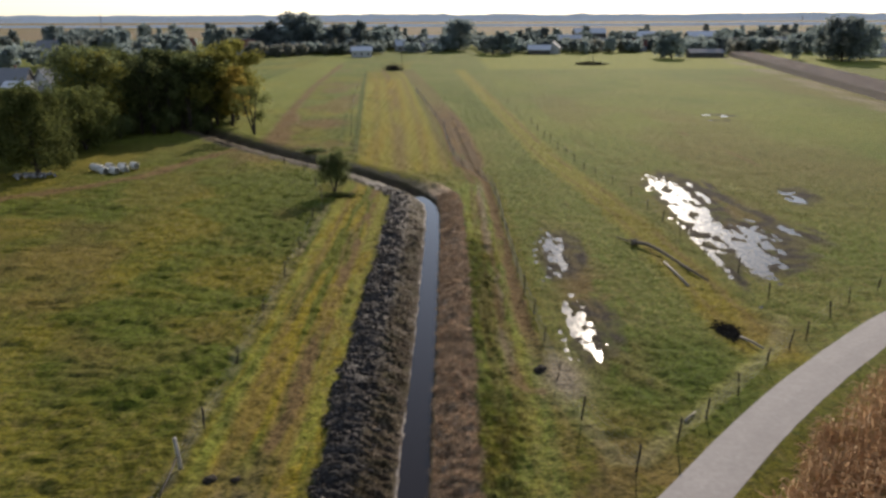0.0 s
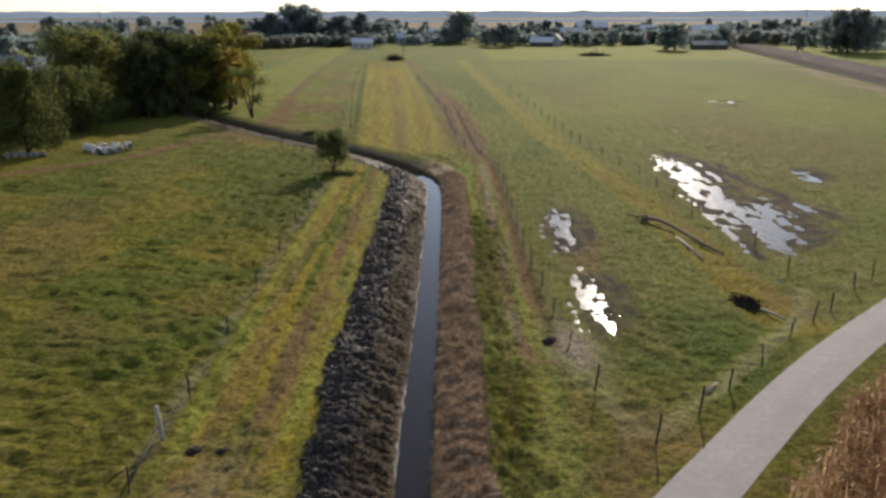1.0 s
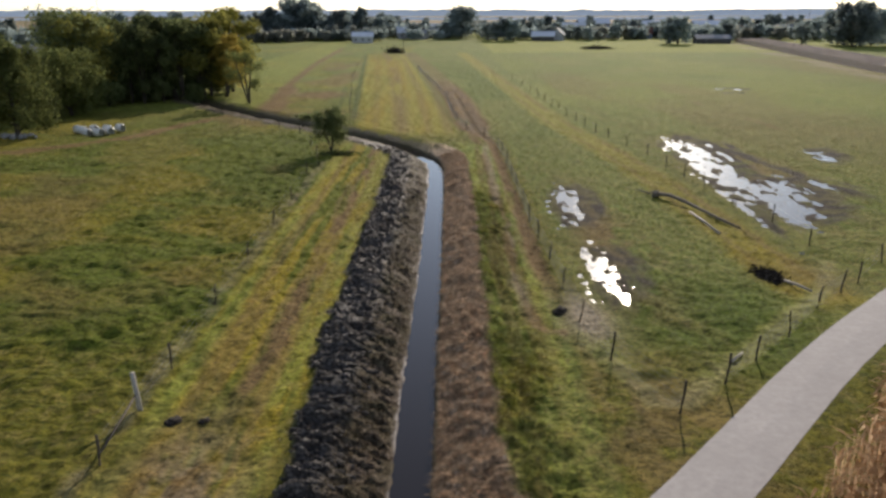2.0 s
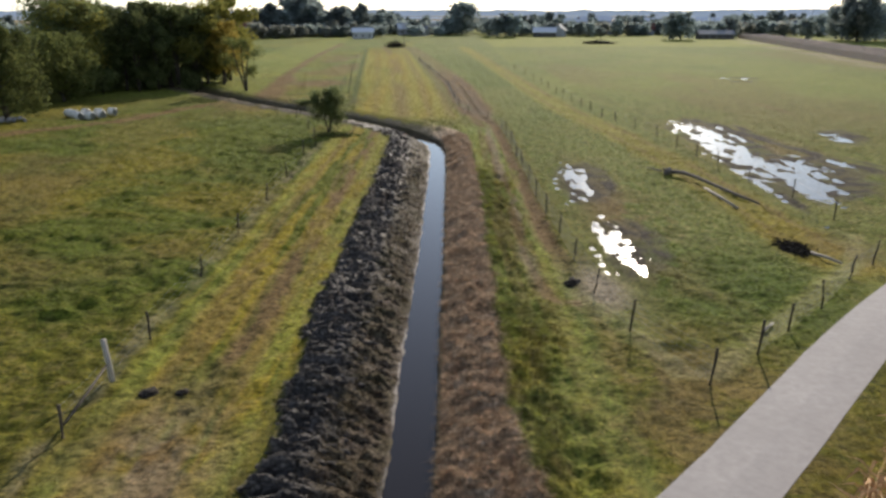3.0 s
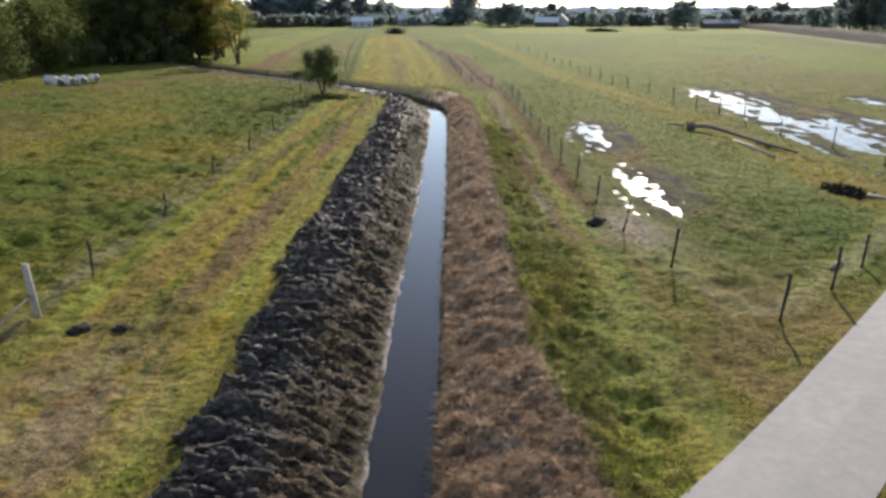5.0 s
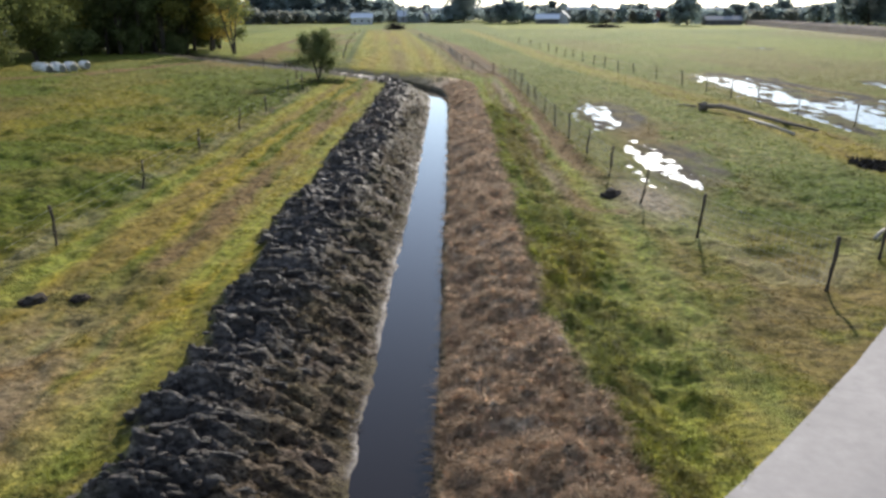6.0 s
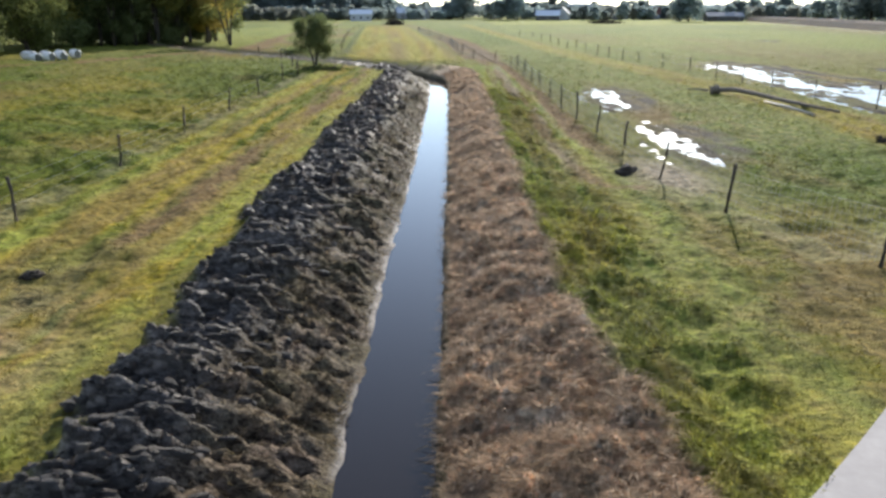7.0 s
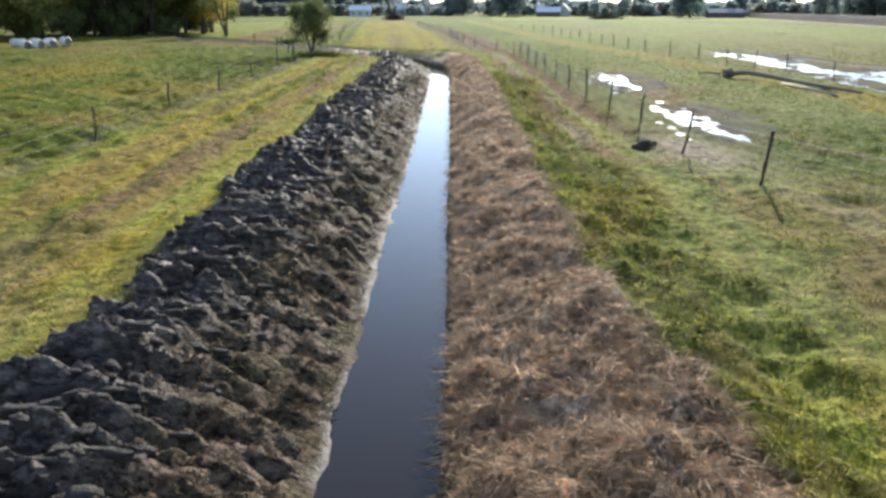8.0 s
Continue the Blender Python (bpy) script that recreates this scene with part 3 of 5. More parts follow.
ROOF_RED = plain("brown red roof tiles", (0.14, 0.060, 0.045), (0.21, 0.095, 0.07), 2, 0.75, 0, 0.4, 0.03)
ROOF_GREY = plain("grey fibre cement roof", (0.20, 0.20, 0.215), (0.29, 0.29, 0.30), 2, 0.6, 0, 0.3, 0.02)
GLASS = plain("dark window glass", (0.03, 0.035, 0.04), (0.05, 0.055, 0.06), 1, 0.08, 0, 0.0, 0.001)
HAZE_WOOD = plain("far wood in haze blue", (0.40, 0.46, 0.54), (0.46, 0.52, 0.60), 0.004, 0.95, 0, 0.0, 1)
# pale blue and a faint glow stand in for haze over the belts
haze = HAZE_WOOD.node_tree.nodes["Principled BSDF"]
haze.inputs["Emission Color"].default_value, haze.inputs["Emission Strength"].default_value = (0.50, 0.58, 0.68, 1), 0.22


# ---- mesh helpers ----
def mesh_np(name, verts, faces, material, smooth=False, attrs=None):
    """A mesh from arrays of vertices and of faces with one number of corners."""
    me = bpy.data.meshes.new(name)
    verts, faces = np.asarray(verts, np.float32), np.asarray(faces, np.int32)
    me.vertices.add(len(verts))
    me.vertices.foreach_set("co", verts.ravel())
    k = faces.shape[1]
    me.loops.add(faces.size)
    me.loops.foreach_set("vertex_index", faces.ravel())
    me.polygons.add(len(faces))
    me.polygons.foreach_set("loop_start", np.arange(0, faces.size, k, dtype=np.int32))
    me.polygons.foreach_set("use_smooth", np.full(len(faces), smooth))
    for key, values in (attrs or {}).items():
        me.attributes.new(key, "FLOAT_COLOR", "POINT").data.foreach_set("color", np.asarray(values, np.float32).ravel())
    me.materials.append(material)
    me.update(calc_edges=True)
    return me


def finish(bm, name, material, smooth=False):
    bmesh.ops.recalc_face_normals(bm, faces=bm.faces)
    for f in bm.faces:
        f.smooth = smooth
    me = bpy.data.meshes.new(name)
    bm.to_mesh(me)
    bm.free()
    me.materials.append(material)
    return me


def part(name, data, material, parent, label=""):
    """One mesh object under a thing or a part; data: a bmesh or a finished mesh."""
    me = finish(data, name, material) if isinstance(data, bmesh.types.BMesh) else data
    ob = new(name, me)
    ob.parent = parent
    return tagged(ob, label=label)


def empty(name, x, y, z, rz=0.0):
    ob = new(name)
    ob.matrix_world = pose(x, y, z, 0, 0, rz)
    return ob


def ground_at(x, y):
    return float(land(np.array([x]), np.array([y]))[0])


def tube(bm, points, radii, sides=6, cap=True):
    """A round bar through points, with a radius at each."""
    rings = []
    for k, (p, r) in enumerate(zip(points, radii)):
        p = Vector(p)
        a, b = Vector(points[max(k - 1, 0)]), Vector(points[min(k + 1, len(points) - 1)])
        q = (b - a).to_track_quat("Z", "Y")
        rings.append([bm.verts.new(p + q @ Vector((r * math.cos(t), r * math.sin(t), 0))) for t in [2 * math.pi * i / sides for i in range(sides)]])
    for lo, hi in zip(rings, rings[1:]):
        for i in range(sides):
            bm.faces.new((lo[i], lo[(i + 1) % sides], hi[(i + 1) % sides], hi[i]))
    if cap:
        bm.faces.new(rings[0][::-1])
        bm.faces.new(rings[-1])
    return bm


def box(bm, cx, cy, cz, sx, sy, sz, bevel=0.0):
    made = bmesh.ops.create_cube(bm, size=1, matrix=Matrix.Translation((cx, cy, cz)) @ Matrix.Diagonal((sx, sy, sz, 1)))
    if bevel:
        edges = {e for v in made["verts"] for e in v.link_edges}
        bmesh.ops.bevel(bm, geom=list(edges), offset=bevel, segments=1, affect="EDGES")
    return bm


# ---- ground ----
def spaced(stops):
    """Grid lines from (place, step) stops: the step runs evenly from stop to stop."""
    out = [stops[0][0]]
    for (a, sa), (b, sb) in zip(stops, stops[1:]):
        while out[-1] < b - 1e-6:
            u = (out[-1] - a) / (b - a)
            out.append(min(b, out[-1] + sa * (sb / sa) ** u))
    return np.array(out)


def ground_sheet():
    xs = spaced([(-6000, 900), (-300, 40), (-70, 2.0), (-30, 0.6), (-14, 0.3), (-7.2, 0.075), (5.0, 0.085), (9, 0.14), (12.5, 0.16), (15, 0.26), (36, 0.42), (50, 0.9), (120, 8), (6000, 900)])
    ys = spaced([(-900, 300), (-20, 10), (12, 0.6), (16.5, 0.065), (26, 0.08), (45, 0.15), (85, 0.34), (140, 0.9), (200, 2.5), (600, 25), (6500, 500)])
    gx, gy = np.meshgrid(xs, ys)
    x, y = gx.ravel(), gy.ravel()
    r = regions(x, y)
    z = land(x, y, r)
    nx, ny = len(xs), len(ys)
    i = (np.arange(ny - 1)[:, None] * nx + np.arange(nx - 1)[None, :]).ravel()
    faces = np.stack([i, i + 1, i + nx + 1, i + nx], 1)
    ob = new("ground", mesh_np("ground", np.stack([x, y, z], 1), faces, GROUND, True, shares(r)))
    tagged(ob, "flat autumn meadow with bare earth and a muddy ditch cut", "ground", kind="structure")


def shares(r):
    zero = np.zeros_like(r["mud"])
    return {"soil_a": np.stack([r["mud"], r["low"], r["silt_glint"], r["straw"]], -1),
            "soil_b": np.stack([r["soil"], r["dusty"], r["wet"], r["yellow"]], -1),
            "soil_c": np.stack([r["green"], r["pale_and_hazed"], r["fresh"], zero], -1)}


ground_sheet()


def ribbon(points, half):
    """A flat band along a line of points, one row of quads each metre or so."""
    pts, out = [Vector(p) for p in points], []
    dense = []
    for a, b in zip(pts, pts[1:]):
        n = max(1, int((b - a).length / 1.2))
        dense += [a.lerp(b, k / n) for k in range(n)]
    dense.append(pts[-1])
    for _ in range(4):
        dense = [dense[0]] + [(dense[k - 1] + dense[k] * 2 + dense[k + 1]) / 4 for k in range(1, len(dense) - 1)] + [dense[-1]]
    for k, p in enumerate(dense):
        t = (dense[min(k + 1, len(dense) - 1)] - dense[max(k - 1, 0)]).normalized()
        n = Vector((t.y, -t.x))
        out.append((p - n * half, p + n * half))
    return out


def water_in_ditch():
    rows = ribbon(DITCH[:8], 0.95)
    v = [(a.x, a.y, WATER_Z) for a, b in rows] + [(b.x, b.y, WATER_Z) for a, b in rows]
    n = len(rows)
    faces = [(k, n + k, n + k + 1, k + 1) for k in range(n - 1)]
    tagged(new("water", mesh_np("water", v, faces, DITCH_WATER)), "still dark brown water reflecting pale sky in the ditch", "water", kind="structure")


water_in_ditch()


def puddle(px, py, w, l, turn, drop):
    n = 28
    v = [(0, 0, 0)] + [(1.75 * w * math.cos(a), 1.55 * l * math.sin(a), 0) for a in [2 * math.pi * k / n for k in range(n)]]
    faces = [(0, 1 + k, 1 + (k + 1) % n) for k in range(n)]
    ob = new("puddle", mesh_np("puddle", v, faces, PUDDLE_WATER))
    ob.matrix_world = pose(px, py, PUDDLE_Z - drop, 0, 0, turn)
    tagged(ob, "shallow rain puddle glinting with sky on trodden mud", "puddle", "puddles in the pasture")


for k, (px, py, w, l, turn, depth) in enumerate(PUDDLES):
    puddle(px, py, w, l, turn, 0.004 * k)


def road():
    rows = ribbon(ROAD_MID, ROAD_HALF)
    bm = bmesh.new()
    rings = []
    for k, (a, b) in enumerate(rows):
        e = 0.07 * (vnoise(np.array([k * 0.9]), np.array([0.5]), 71)[0] - 0.5), 0.07 * (vnoise(np.array([k * 0.9]), np.array([7.5]), 73)[0] - 0.5)
        n = (b - a).normalized()
        a, b = a + n * e[0], b + n * e[1]
        m = (a + b) / 2
        ring = [(a.x, a.y, 0.05), (a.x, a.y, 0.185), (m.x, m.y, 0.225), (b.x, b.y, 0.185), (b.x, b.y, 0.05)]
        rings.append([bm.verts.new(p) for p in ring])
    for lo, hi in zip(rings, rings[1:]):
        for i in range(4):
            bm.faces.new((lo[i], lo[i + 1], hi[i + 1], hi[i]))
    tagged(new("road", finish(bm, "road", ASPHALT, False)), "narrow worn pale grey asphalt lane", "road", kind="structure")


road()


# ---- trees ----
def tree_parts(seed, height, spread, bare, limbs, leaves, leaf, material, droop=0.0, forks=1, tall=1.0, apart=False):
    """Trunk with limbs and a crown of leaf clumps: spread is the crown's half width, bare the height of clear trunk."""
    rng = np.random.default_rng(seed)
    bm = bmesh.new()
    ends, boughs = [], []
    for f in range(forks):
        lean = rng.normal(0, 0.05, 2) + (0 if forks == 1 else (f - (forks - 1) / 2) * 0.16)
        spine = [Vector((lean[0] * height * u + 0.02 * height * math.sin(3 * u + seed), lean[1] * height * u * 0.5, height * 0.86 * u)) for u in np.linspace(0, 1, 7)]
        spine[0].z = -0.3
        base = 0.022 * height / math.sqrt(forks)
        tube(bm, spine, [base * (1.25 - u) + 0.03 for u in np.linspace(0, 1, 7)], 7)
        for k in range(limbs // forks):
            u = bare / height + (0.9 - bare / height) * (k + rng.random()) / (limbs / forks)
            i = min(int(min(u / 0.86, 0.98) * 6), 5)
            at = spine[i].lerp(spine[i + 1], min(u / 0.86, 0.98) * 6 - i)
            turn = k * 2.4 + rng.random()
            reach = spread * (0.45 + 0.55 * math.sin(math.pi * min(1, 0.25 + 0.75 * (u - bare / height) / (1 - bare / height)))) * (0.75 + 0.4 * rng.random())
            tip = at + Vector((math.cos(turn) * reach, math.sin(turn) * reach, reach * (0.55 - droop)))
            mid = at.lerp(tip, 0.5) + Vector((0, 0, 0.12 * reach))
            r = base * 0.42 * (1.1 - u)
            if apart:
                boughs.append(finish(tube(bmesh.new(), [at, mid, tip], [r + 0.02, r * 0.6 + 0.015, 0.012], 5), "limb", BARK, True))
            else:
                tube(bm, [at, mid, tip], [r + 0.02, r * 0.6 + 0.015, 0.012], 5)
            ends += [(tip, reach), (mid, reach), (at.lerp(tip, 0.8), reach * 0.8)]
        ends.append((spine[-1] + Vector((0, 0, 0.05 * height)), spread * 0.6))
    trunk = finish(bm, "trunk", BARK, True)
    centre = np.array([p for p, _ in ends])
    size = np.array([0.28 * r + 0.12 * spread for _, r in ends]) * (0.8 + 0.5 * rng.random(len(ends)))
    pick = rng.integers(0, len(ends), leaves)
    way = rng.normal(size=(leaves, 3))
    way /= np.linalg.norm(way, axis=1)[:, None]
    far = rng.random(leaves) ** 0.45
    pos = centre[pick] + way * (far * size[pick])[:, None] * np.array([1, 1, tall])
    pos[:, 2] -= droop * far * size[pick] * 1.2
    pos[:, 2] = np.clip(pos[:, 2], 0.5 * bare, None)
    a = rng.normal(size=(leaves, 3))
    a[:, 2] *= 0.6
    a /= np.linalg.norm(a, axis=1)[:, None]
    b = np.cross(a, rng.normal(size=(leaves, 3)))
    b /= np.linalg.norm(b, axis=1)[:, None]
    s = leaf * (0.6 + 0.8 * rng.random(leaves))[:, None]
    v = np.stack([pos - a * s, pos - b * s * 0.55, pos + a * s, pos + b * s * 0.55], 1).reshape(-1, 3)
    crown = mesh_np("crown", v, np.arange(leaves * 4).reshape(-1, 4), material)
    return trunk, crown, boughs


def tree(name, meshes, label, group, crown_label=""):
    ob = empty(name, 0, 0, 0)
    part("trunk", meshes[0], None, ob)
    for bough in meshes[2]:
        part("limb", bough, None, ob)
    part("crown", meshes[1], None, ob, crown_label)
    return tagged(ob, label, "tree", group)


def put_trees(model, places):
    """Places: x, y, size, turn. The first place takes the model itself."""
    heights = land([p[0] for p in places], [p[1] for p in places])
    for k, (x, y, size, turn) in enumerate(places):
        m = pose(x, y, float(heights[k]) - 0.05, 0, 0, turn) @ Matrix.Diagonal((size, size, size, 1))
        if k == 0:
            model.matrix_basis = m
        else:
            copy_thing(model, m).scale = (size, size, size)


dark_a = tree("tree", tree_parts(11, 14.5, 4.6, 2.0, 20, 6500, 0.27, LEAF_DARK, apart=True), "tall dark green tree at the edge of the wood", "trees of the wood")
dark_b = tree("tree", tree_parts(12, 14.0, 3.4, 3.0, 18, 4200, 0.26, LEAF_DARK, forks=2, apart=True), "slender dark tree with forked bare trunk in the wood", "trees of the wood")
dark_c = tree("tree", tree_parts(13, 15.0, 6.2, 1.5, 24, 9500, 0.27, LEAF_DARK, apart=True), "broad dark tree with a rounded crown above the wood", "trees of the wood")
willow_a = tree("willow", tree_parts(21, 12.0, 4.6, 0.5, 26, 17000, 0.19, LEAF_OLIVE, 0.1, apart=True), "bushy olive green willow with branches down to the grass", "willows by the meadow")
willow_b = tree("willow", tree_parts(22, 9.0, 3.9, 0.4, 22, 14000, 0.18, LEAF_OLIVE, 0.1, apart=True), "low round olive green willow beside the meadow", "willows by the meadow")
gold = tree("tree", tree_parts(31, 12.5, 3.8, 2.4, 20, 9500, 0.2, LEAF_GOLD, 0.25, apart=True), "autumn tree with hanging golden yellow leaves", "trees of the wood")
turning = tree("tree", tree_parts(14, 13.0, 4.0, 2.0, 18, 8500, 0.24, LEAF_AUTUMN, forks=2, apart=True), "tree of the wood with yellowing green leaves", "trees of the wood")
fork = tree("tree", tree_parts(41, 9.2, 2.6, 2.2, 15, 2600, 0.17, LEAF_OLIVE, forks=3, apart=True), "slender forked tree with a few thin leaves by the ditch", "trees of the wood")
lone = tree("young_tree", tree_parts(51, 5.0, 1.6, 1.2, 27, 12000, 0.09, LEAF_DARK, tall=1.7, forks=3, apart=True), "small lone green tree beside the meadow fence", "lone trees in the meadow")
shrub = tree("shrub", tree_parts(71, 3.2, 2.4, 0.2, 12, 3200, 0.18, LEAF_DARK), "dark undergrowth shrub at the foot of the wood", "shrubs under the wood")
put_trees(shrub, [(-63, 127, 1.0, 0), (-59, 134, 1.0, 20), (-53, 137, 1.1, 130), (-48, 142.5, 1.0, 220), (-59, 131, 1.1, 50), (-56.5, 139, 0.9, 100), (-54, 142, 1.2, 150), (-52, 146, 1.0, 200), (-49.5, 147, 1.1, 250), (-47, 151, 1.0, 300),
                  (-58, 144, 1.1, 30), (-66, 133, 1.2, 60), (-55, 149, 1.2, 90), (-50, 155, 1.2, 120), (-61, 140, 1.2, 160), (-45.5, 155, 1.0, 190), (-70, 114, 1.1, 10)])
put_trees(willow_a, [(-57.8, 99, 1.04, 10), (-66, 101, 0.95, 120), (-72, 92, 1.1, 200), (-66, 150, 1.25, 10)])
put_trees(willow_b, [(-59.8, 119, 1.16, 40), (-68, 118, 1.0, 150)])
put_trees(dark_c, [(-66.5, 135, 1.05, 0), (-76, 128, 0.6, 70), (-83, 112, 0.6, 130)])
rnd = random.Random(5)
put_trees(dark_a, [(-57, 137, 0.8, 30), (-51.5, 143, 1.05, 140), (-60, 152, 0.9, 250), (-72, 148, 0.65, 80),
                   (-84, 140, 0.55, 33)])
put_trees(dark_b, [(-54.5, 136, 1.02, 0), (-51.8, 138, 0.8, 90), (-49.5, 141.5, 1.08, 200), (-47, 144, 0.82, 290), (-45.4, 146.5, 1.0, 45), (-57, 147, 1.1, 70)])
put_trees(turning, [(-63, 131, 1.2, 0), (-46.6, 145, 1.16, 310), (-44.2, 156, 1.3, 10), (-70, 137, 0.65, 80), (-54, 160, 1.1, 200)])
put_trees(gold, [(-42.5, 147, 1.0, 0), (-44, 153, 0.95, 120)])
put_trees(fork, [(-35, 134.5, 1.0, 20)])
put_trees(lone, [(-13.3, 86.2, 1.0, 0)])

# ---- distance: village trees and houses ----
far_a = tree("tree", tree_parts(61, 13, 5.2, 0.4, 14, 900, 1.05, LEAF_HAZED), "round dark tree of the distant village", "trees of the village")
far_b = tree("tree", tree_parts(62, 16, 4.2, 0.4, 14, 900, 1.05, LEAF_HAZED, tall=1.6), "tall narrow dark tree of the distant village", "trees of the village")
far_c = tree("tree", tree_parts(63, 8, 5.0, 0.3, 12, 800, 0.9, LEAF_HAZED_WARM), "low rust tinged tree of the distant village", "trees of the village")
far_d = tree("tree", tree_parts(64, 21, 9.5, 0.5, 22, 3200, 1.1, LEAF_HAZED), "very broad dark tree standing over the distant village", "trees of the village")


def seen_from_start(px, away):
    """A place on the flat land that lies px across the view of the first camera, that far ahead."""
    return 0.4 + (px - 784) / 1305 * (0.952 * away + 6.6), away - 5.3


places_a, places_b, places_c, places_d = [], [], [], []
for px, away, size in ((815, 470, 0.8), (1492, 352, 0.85), (1468, 372, 0.7), (530, 455, 0.98), (548, 470, 0.9), (1525, 362, 0.72)):
    places_d.append((*seen_from_start(px, away), size, rnd.uniform(0, 360)))
for k in range(70):
    px = rnd.uniform(-40, 440)
    away = rnd.uniform(300, 560)
    if px > 330 and away < 420:
        away += 120
    rnd.choice((places_a, places_a, places_b, places_c)).append((*seen_from_start(px, away), rnd.uniform(0.65, 1.0), rnd.uniform(0, 360)))
for k in range(34):
    px = rnd.uniform(448, 690)
    rnd.choice((places_a, places_b, places_a)).append((*seen_from_start(px, rnd.uniform(445, 500) + (px - 560) * 0.1), rnd.uniform(0.85, 1.15), rnd.uniform(0, 360)))
for k in range(16):
    px = rnd.uniform(440, 640)
    places_c.append((*seen_from_start(px, 395 + (px - 440) * 0.22 + rnd.uniform(0, 12)), rnd.uniform(0.55, 0.85), rnd.uniform(0, 360)))
for k in range(85):
    px = rnd.uniform(690, 1460)
    rnd.choice((places_a, places_a, places_c, places_b)).append((*seen_from_start(px, rnd.uniform(455, 640)), rnd.uniform(0.5, 0.8), rnd.uniform(0, 360)))
for px, away, size in ((1178, 385, 0.9), (1192, 380, 0.95), (1172, 380, 0.7), (875, 420, 0.75), (890, 425, 0.9), (905, 420, 0.85), (862, 430, 0.7), (1260, 400, 0.6), (1275, 405, 0.7), (1405, 372, 0.7)):
    places_a.append((*seen_from_start(px, away), size, rnd.uniform(0, 360)))
for k in range(14):
    px = rnd.uniform(1300, 1640)
    places_a.append((*seen_from_start(px, rnd.uniform(395, 600)), rnd.uniform(0.7, 1.0), rnd.uniform(0, 360)))
for k in range(60):
    px = rnd.uniform(850, 1460)
    if px > 930 and px < 1000 or 1225 < px < 1275:
        continue
    rnd.choice((places_a, places_c, places_c)).append((*seen_from_start(px, rnd.uniform(425, 475)), rnd.uniform(0.5, 0.8), rnd.uniform(0, 360)))
for k in range(40):
    px = rnd.uniform(-30, 1600)
    rnd.choice((places_a, places_b)).append((*seen_from_start(px, rnd.uniform(620, 900)), rnd.uniform(0.5, 0.8), rnd.uniform(0, 360)))
far_e = tree("bush", tree_parts(65, 5.5, 6.5, 0.1, 14, 800, 0.95, LEAF_HAZED, tall=0.7), "wide dark bush between the houses of the village", "bushes of the village")
places_e = []
for k in range(95):
    px = rnd.uniform(660, 1480)
    places_e.append((*seen_from_start(px, rnd.uniform(432, 520)), rnd.uniform(0.6, 1.0), rnd.uniform(0, 360)))
for k in range(24):
    px = rnd.uniform(440, 660)
    places_e.append((*seen_from_start(px, rnd.uniform(425, 450)), rnd.uniform(0.6, 0.9), rnd.uniform(0, 360)))
for k in range(26):
    px = rnd.uniform(-40, 440)
    places_e.append((*seen_from_start(px, rnd.uniform(310, 450) + (120 if px > 320 else 0)), rnd.uniform(0.7, 1.0), rnd.uniform(0, 360)))
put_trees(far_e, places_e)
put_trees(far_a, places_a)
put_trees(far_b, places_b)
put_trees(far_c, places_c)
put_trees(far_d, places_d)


def house(px, away, w, d, wall_h, roof_h, wall, roof, turn, label, category="house"):
    """Gabled building with overhanging roof slabs, windows with frames, a door and a chimney."""
    x, y = seen_from_start(px, away)
    ob = tagged(empty(category.replace(" ", "_"), x, y, ground_at(x, y), turn), label, category, "buildings of the village")
    bm = bmesh.new()
    prof = [(-d / 2, 0), (d / 2, 0), (d / 2, wall_h), (0, wall_h + roof_h), (-d / 2, wall_h)]
    lo, hi = [bm.verts.new((-w / 2, a, b)) for a, b in prof], [bm.verts.new((w / 2, a, b)) for a, b in prof]
    bm.faces.new(lo), bm.faces.new(hi[::-1])
    for i in range(5):
        bm.faces.new((lo[i], lo[(i + 1) % 5], hi[(i + 1) % 5], hi[i]))
    part("wall", bm, wall, ob)
    for side in (-1, 1):
        bm = bmesh.new()
        over, rise = 0.5, roof_h / (d / 2)
        top, eave = (0, wall_h + roof_h + 0.03), (side * (d / 2 + over), wall_h - over * rise + 0.03)
        a = [bm.verts.new((sx * (w / 2 + over), yy, zz + dz)) for sx in (-1, 1) for (yy, zz) in (top, eave) for dz in (0, 0.22)]
        bmesh.ops.convex_hull(bm, input=a)
        part("roof", bm, roof, ob)
    count = max(2, int(w / 3.2))
    for k in range(count):
        for side in (-1, 1):
            cx = -w / 2 + w * (k + 0.5) / count
            frame_ob = part("window", box(bmesh.new(), cx, side * (d / 2 + 0.03), min(1.6, wall_h * 0.55), 1.2, 0.12, 1.2, 0.02), PLASTER, ob)
            part("pane", box(bmesh.new(), cx, side * (d / 2 + 0.075), min(1.6, wall_h * 0.55), 1.0, 0.08, 1.0), GLASS, frame_ob)
    part("door", box(bmesh.new(), w / 2 + 0.03, 0, 1.05, 0.1, 1.0, 2.1, 0.02), DARK_WALL, ob)
    if category == "house":
        part("chimney", box(bmesh.new(), w * 0.2, 0.6, wall_h + roof_h + 0.2, 0.6, 0.6, 1.6, 0.03), ROOF_RED, ob)


house(20, 225, 12, 8, 3.2, 3.6, DARK_WALL, ROOF_GREY, 8, "house with dark walls and grey roof behind the wood")
house(40, 215, 7, 5, 2.6, 1.2, PLASTER, ROOF_PALE, 3, "low white outbuilding with pale roof behind the willows", "shed")
house(103, 228, 9, 8, 2.8, 3.8, PLASTER, ROOF_GREY, 62, "house with steep grey gable roof behind the willows")
house(437, 420, 11, 8, 4.5, 4.0, BLUE_WALL, ROOF_RED, -12, "house with brown red roof and blue grey wall")
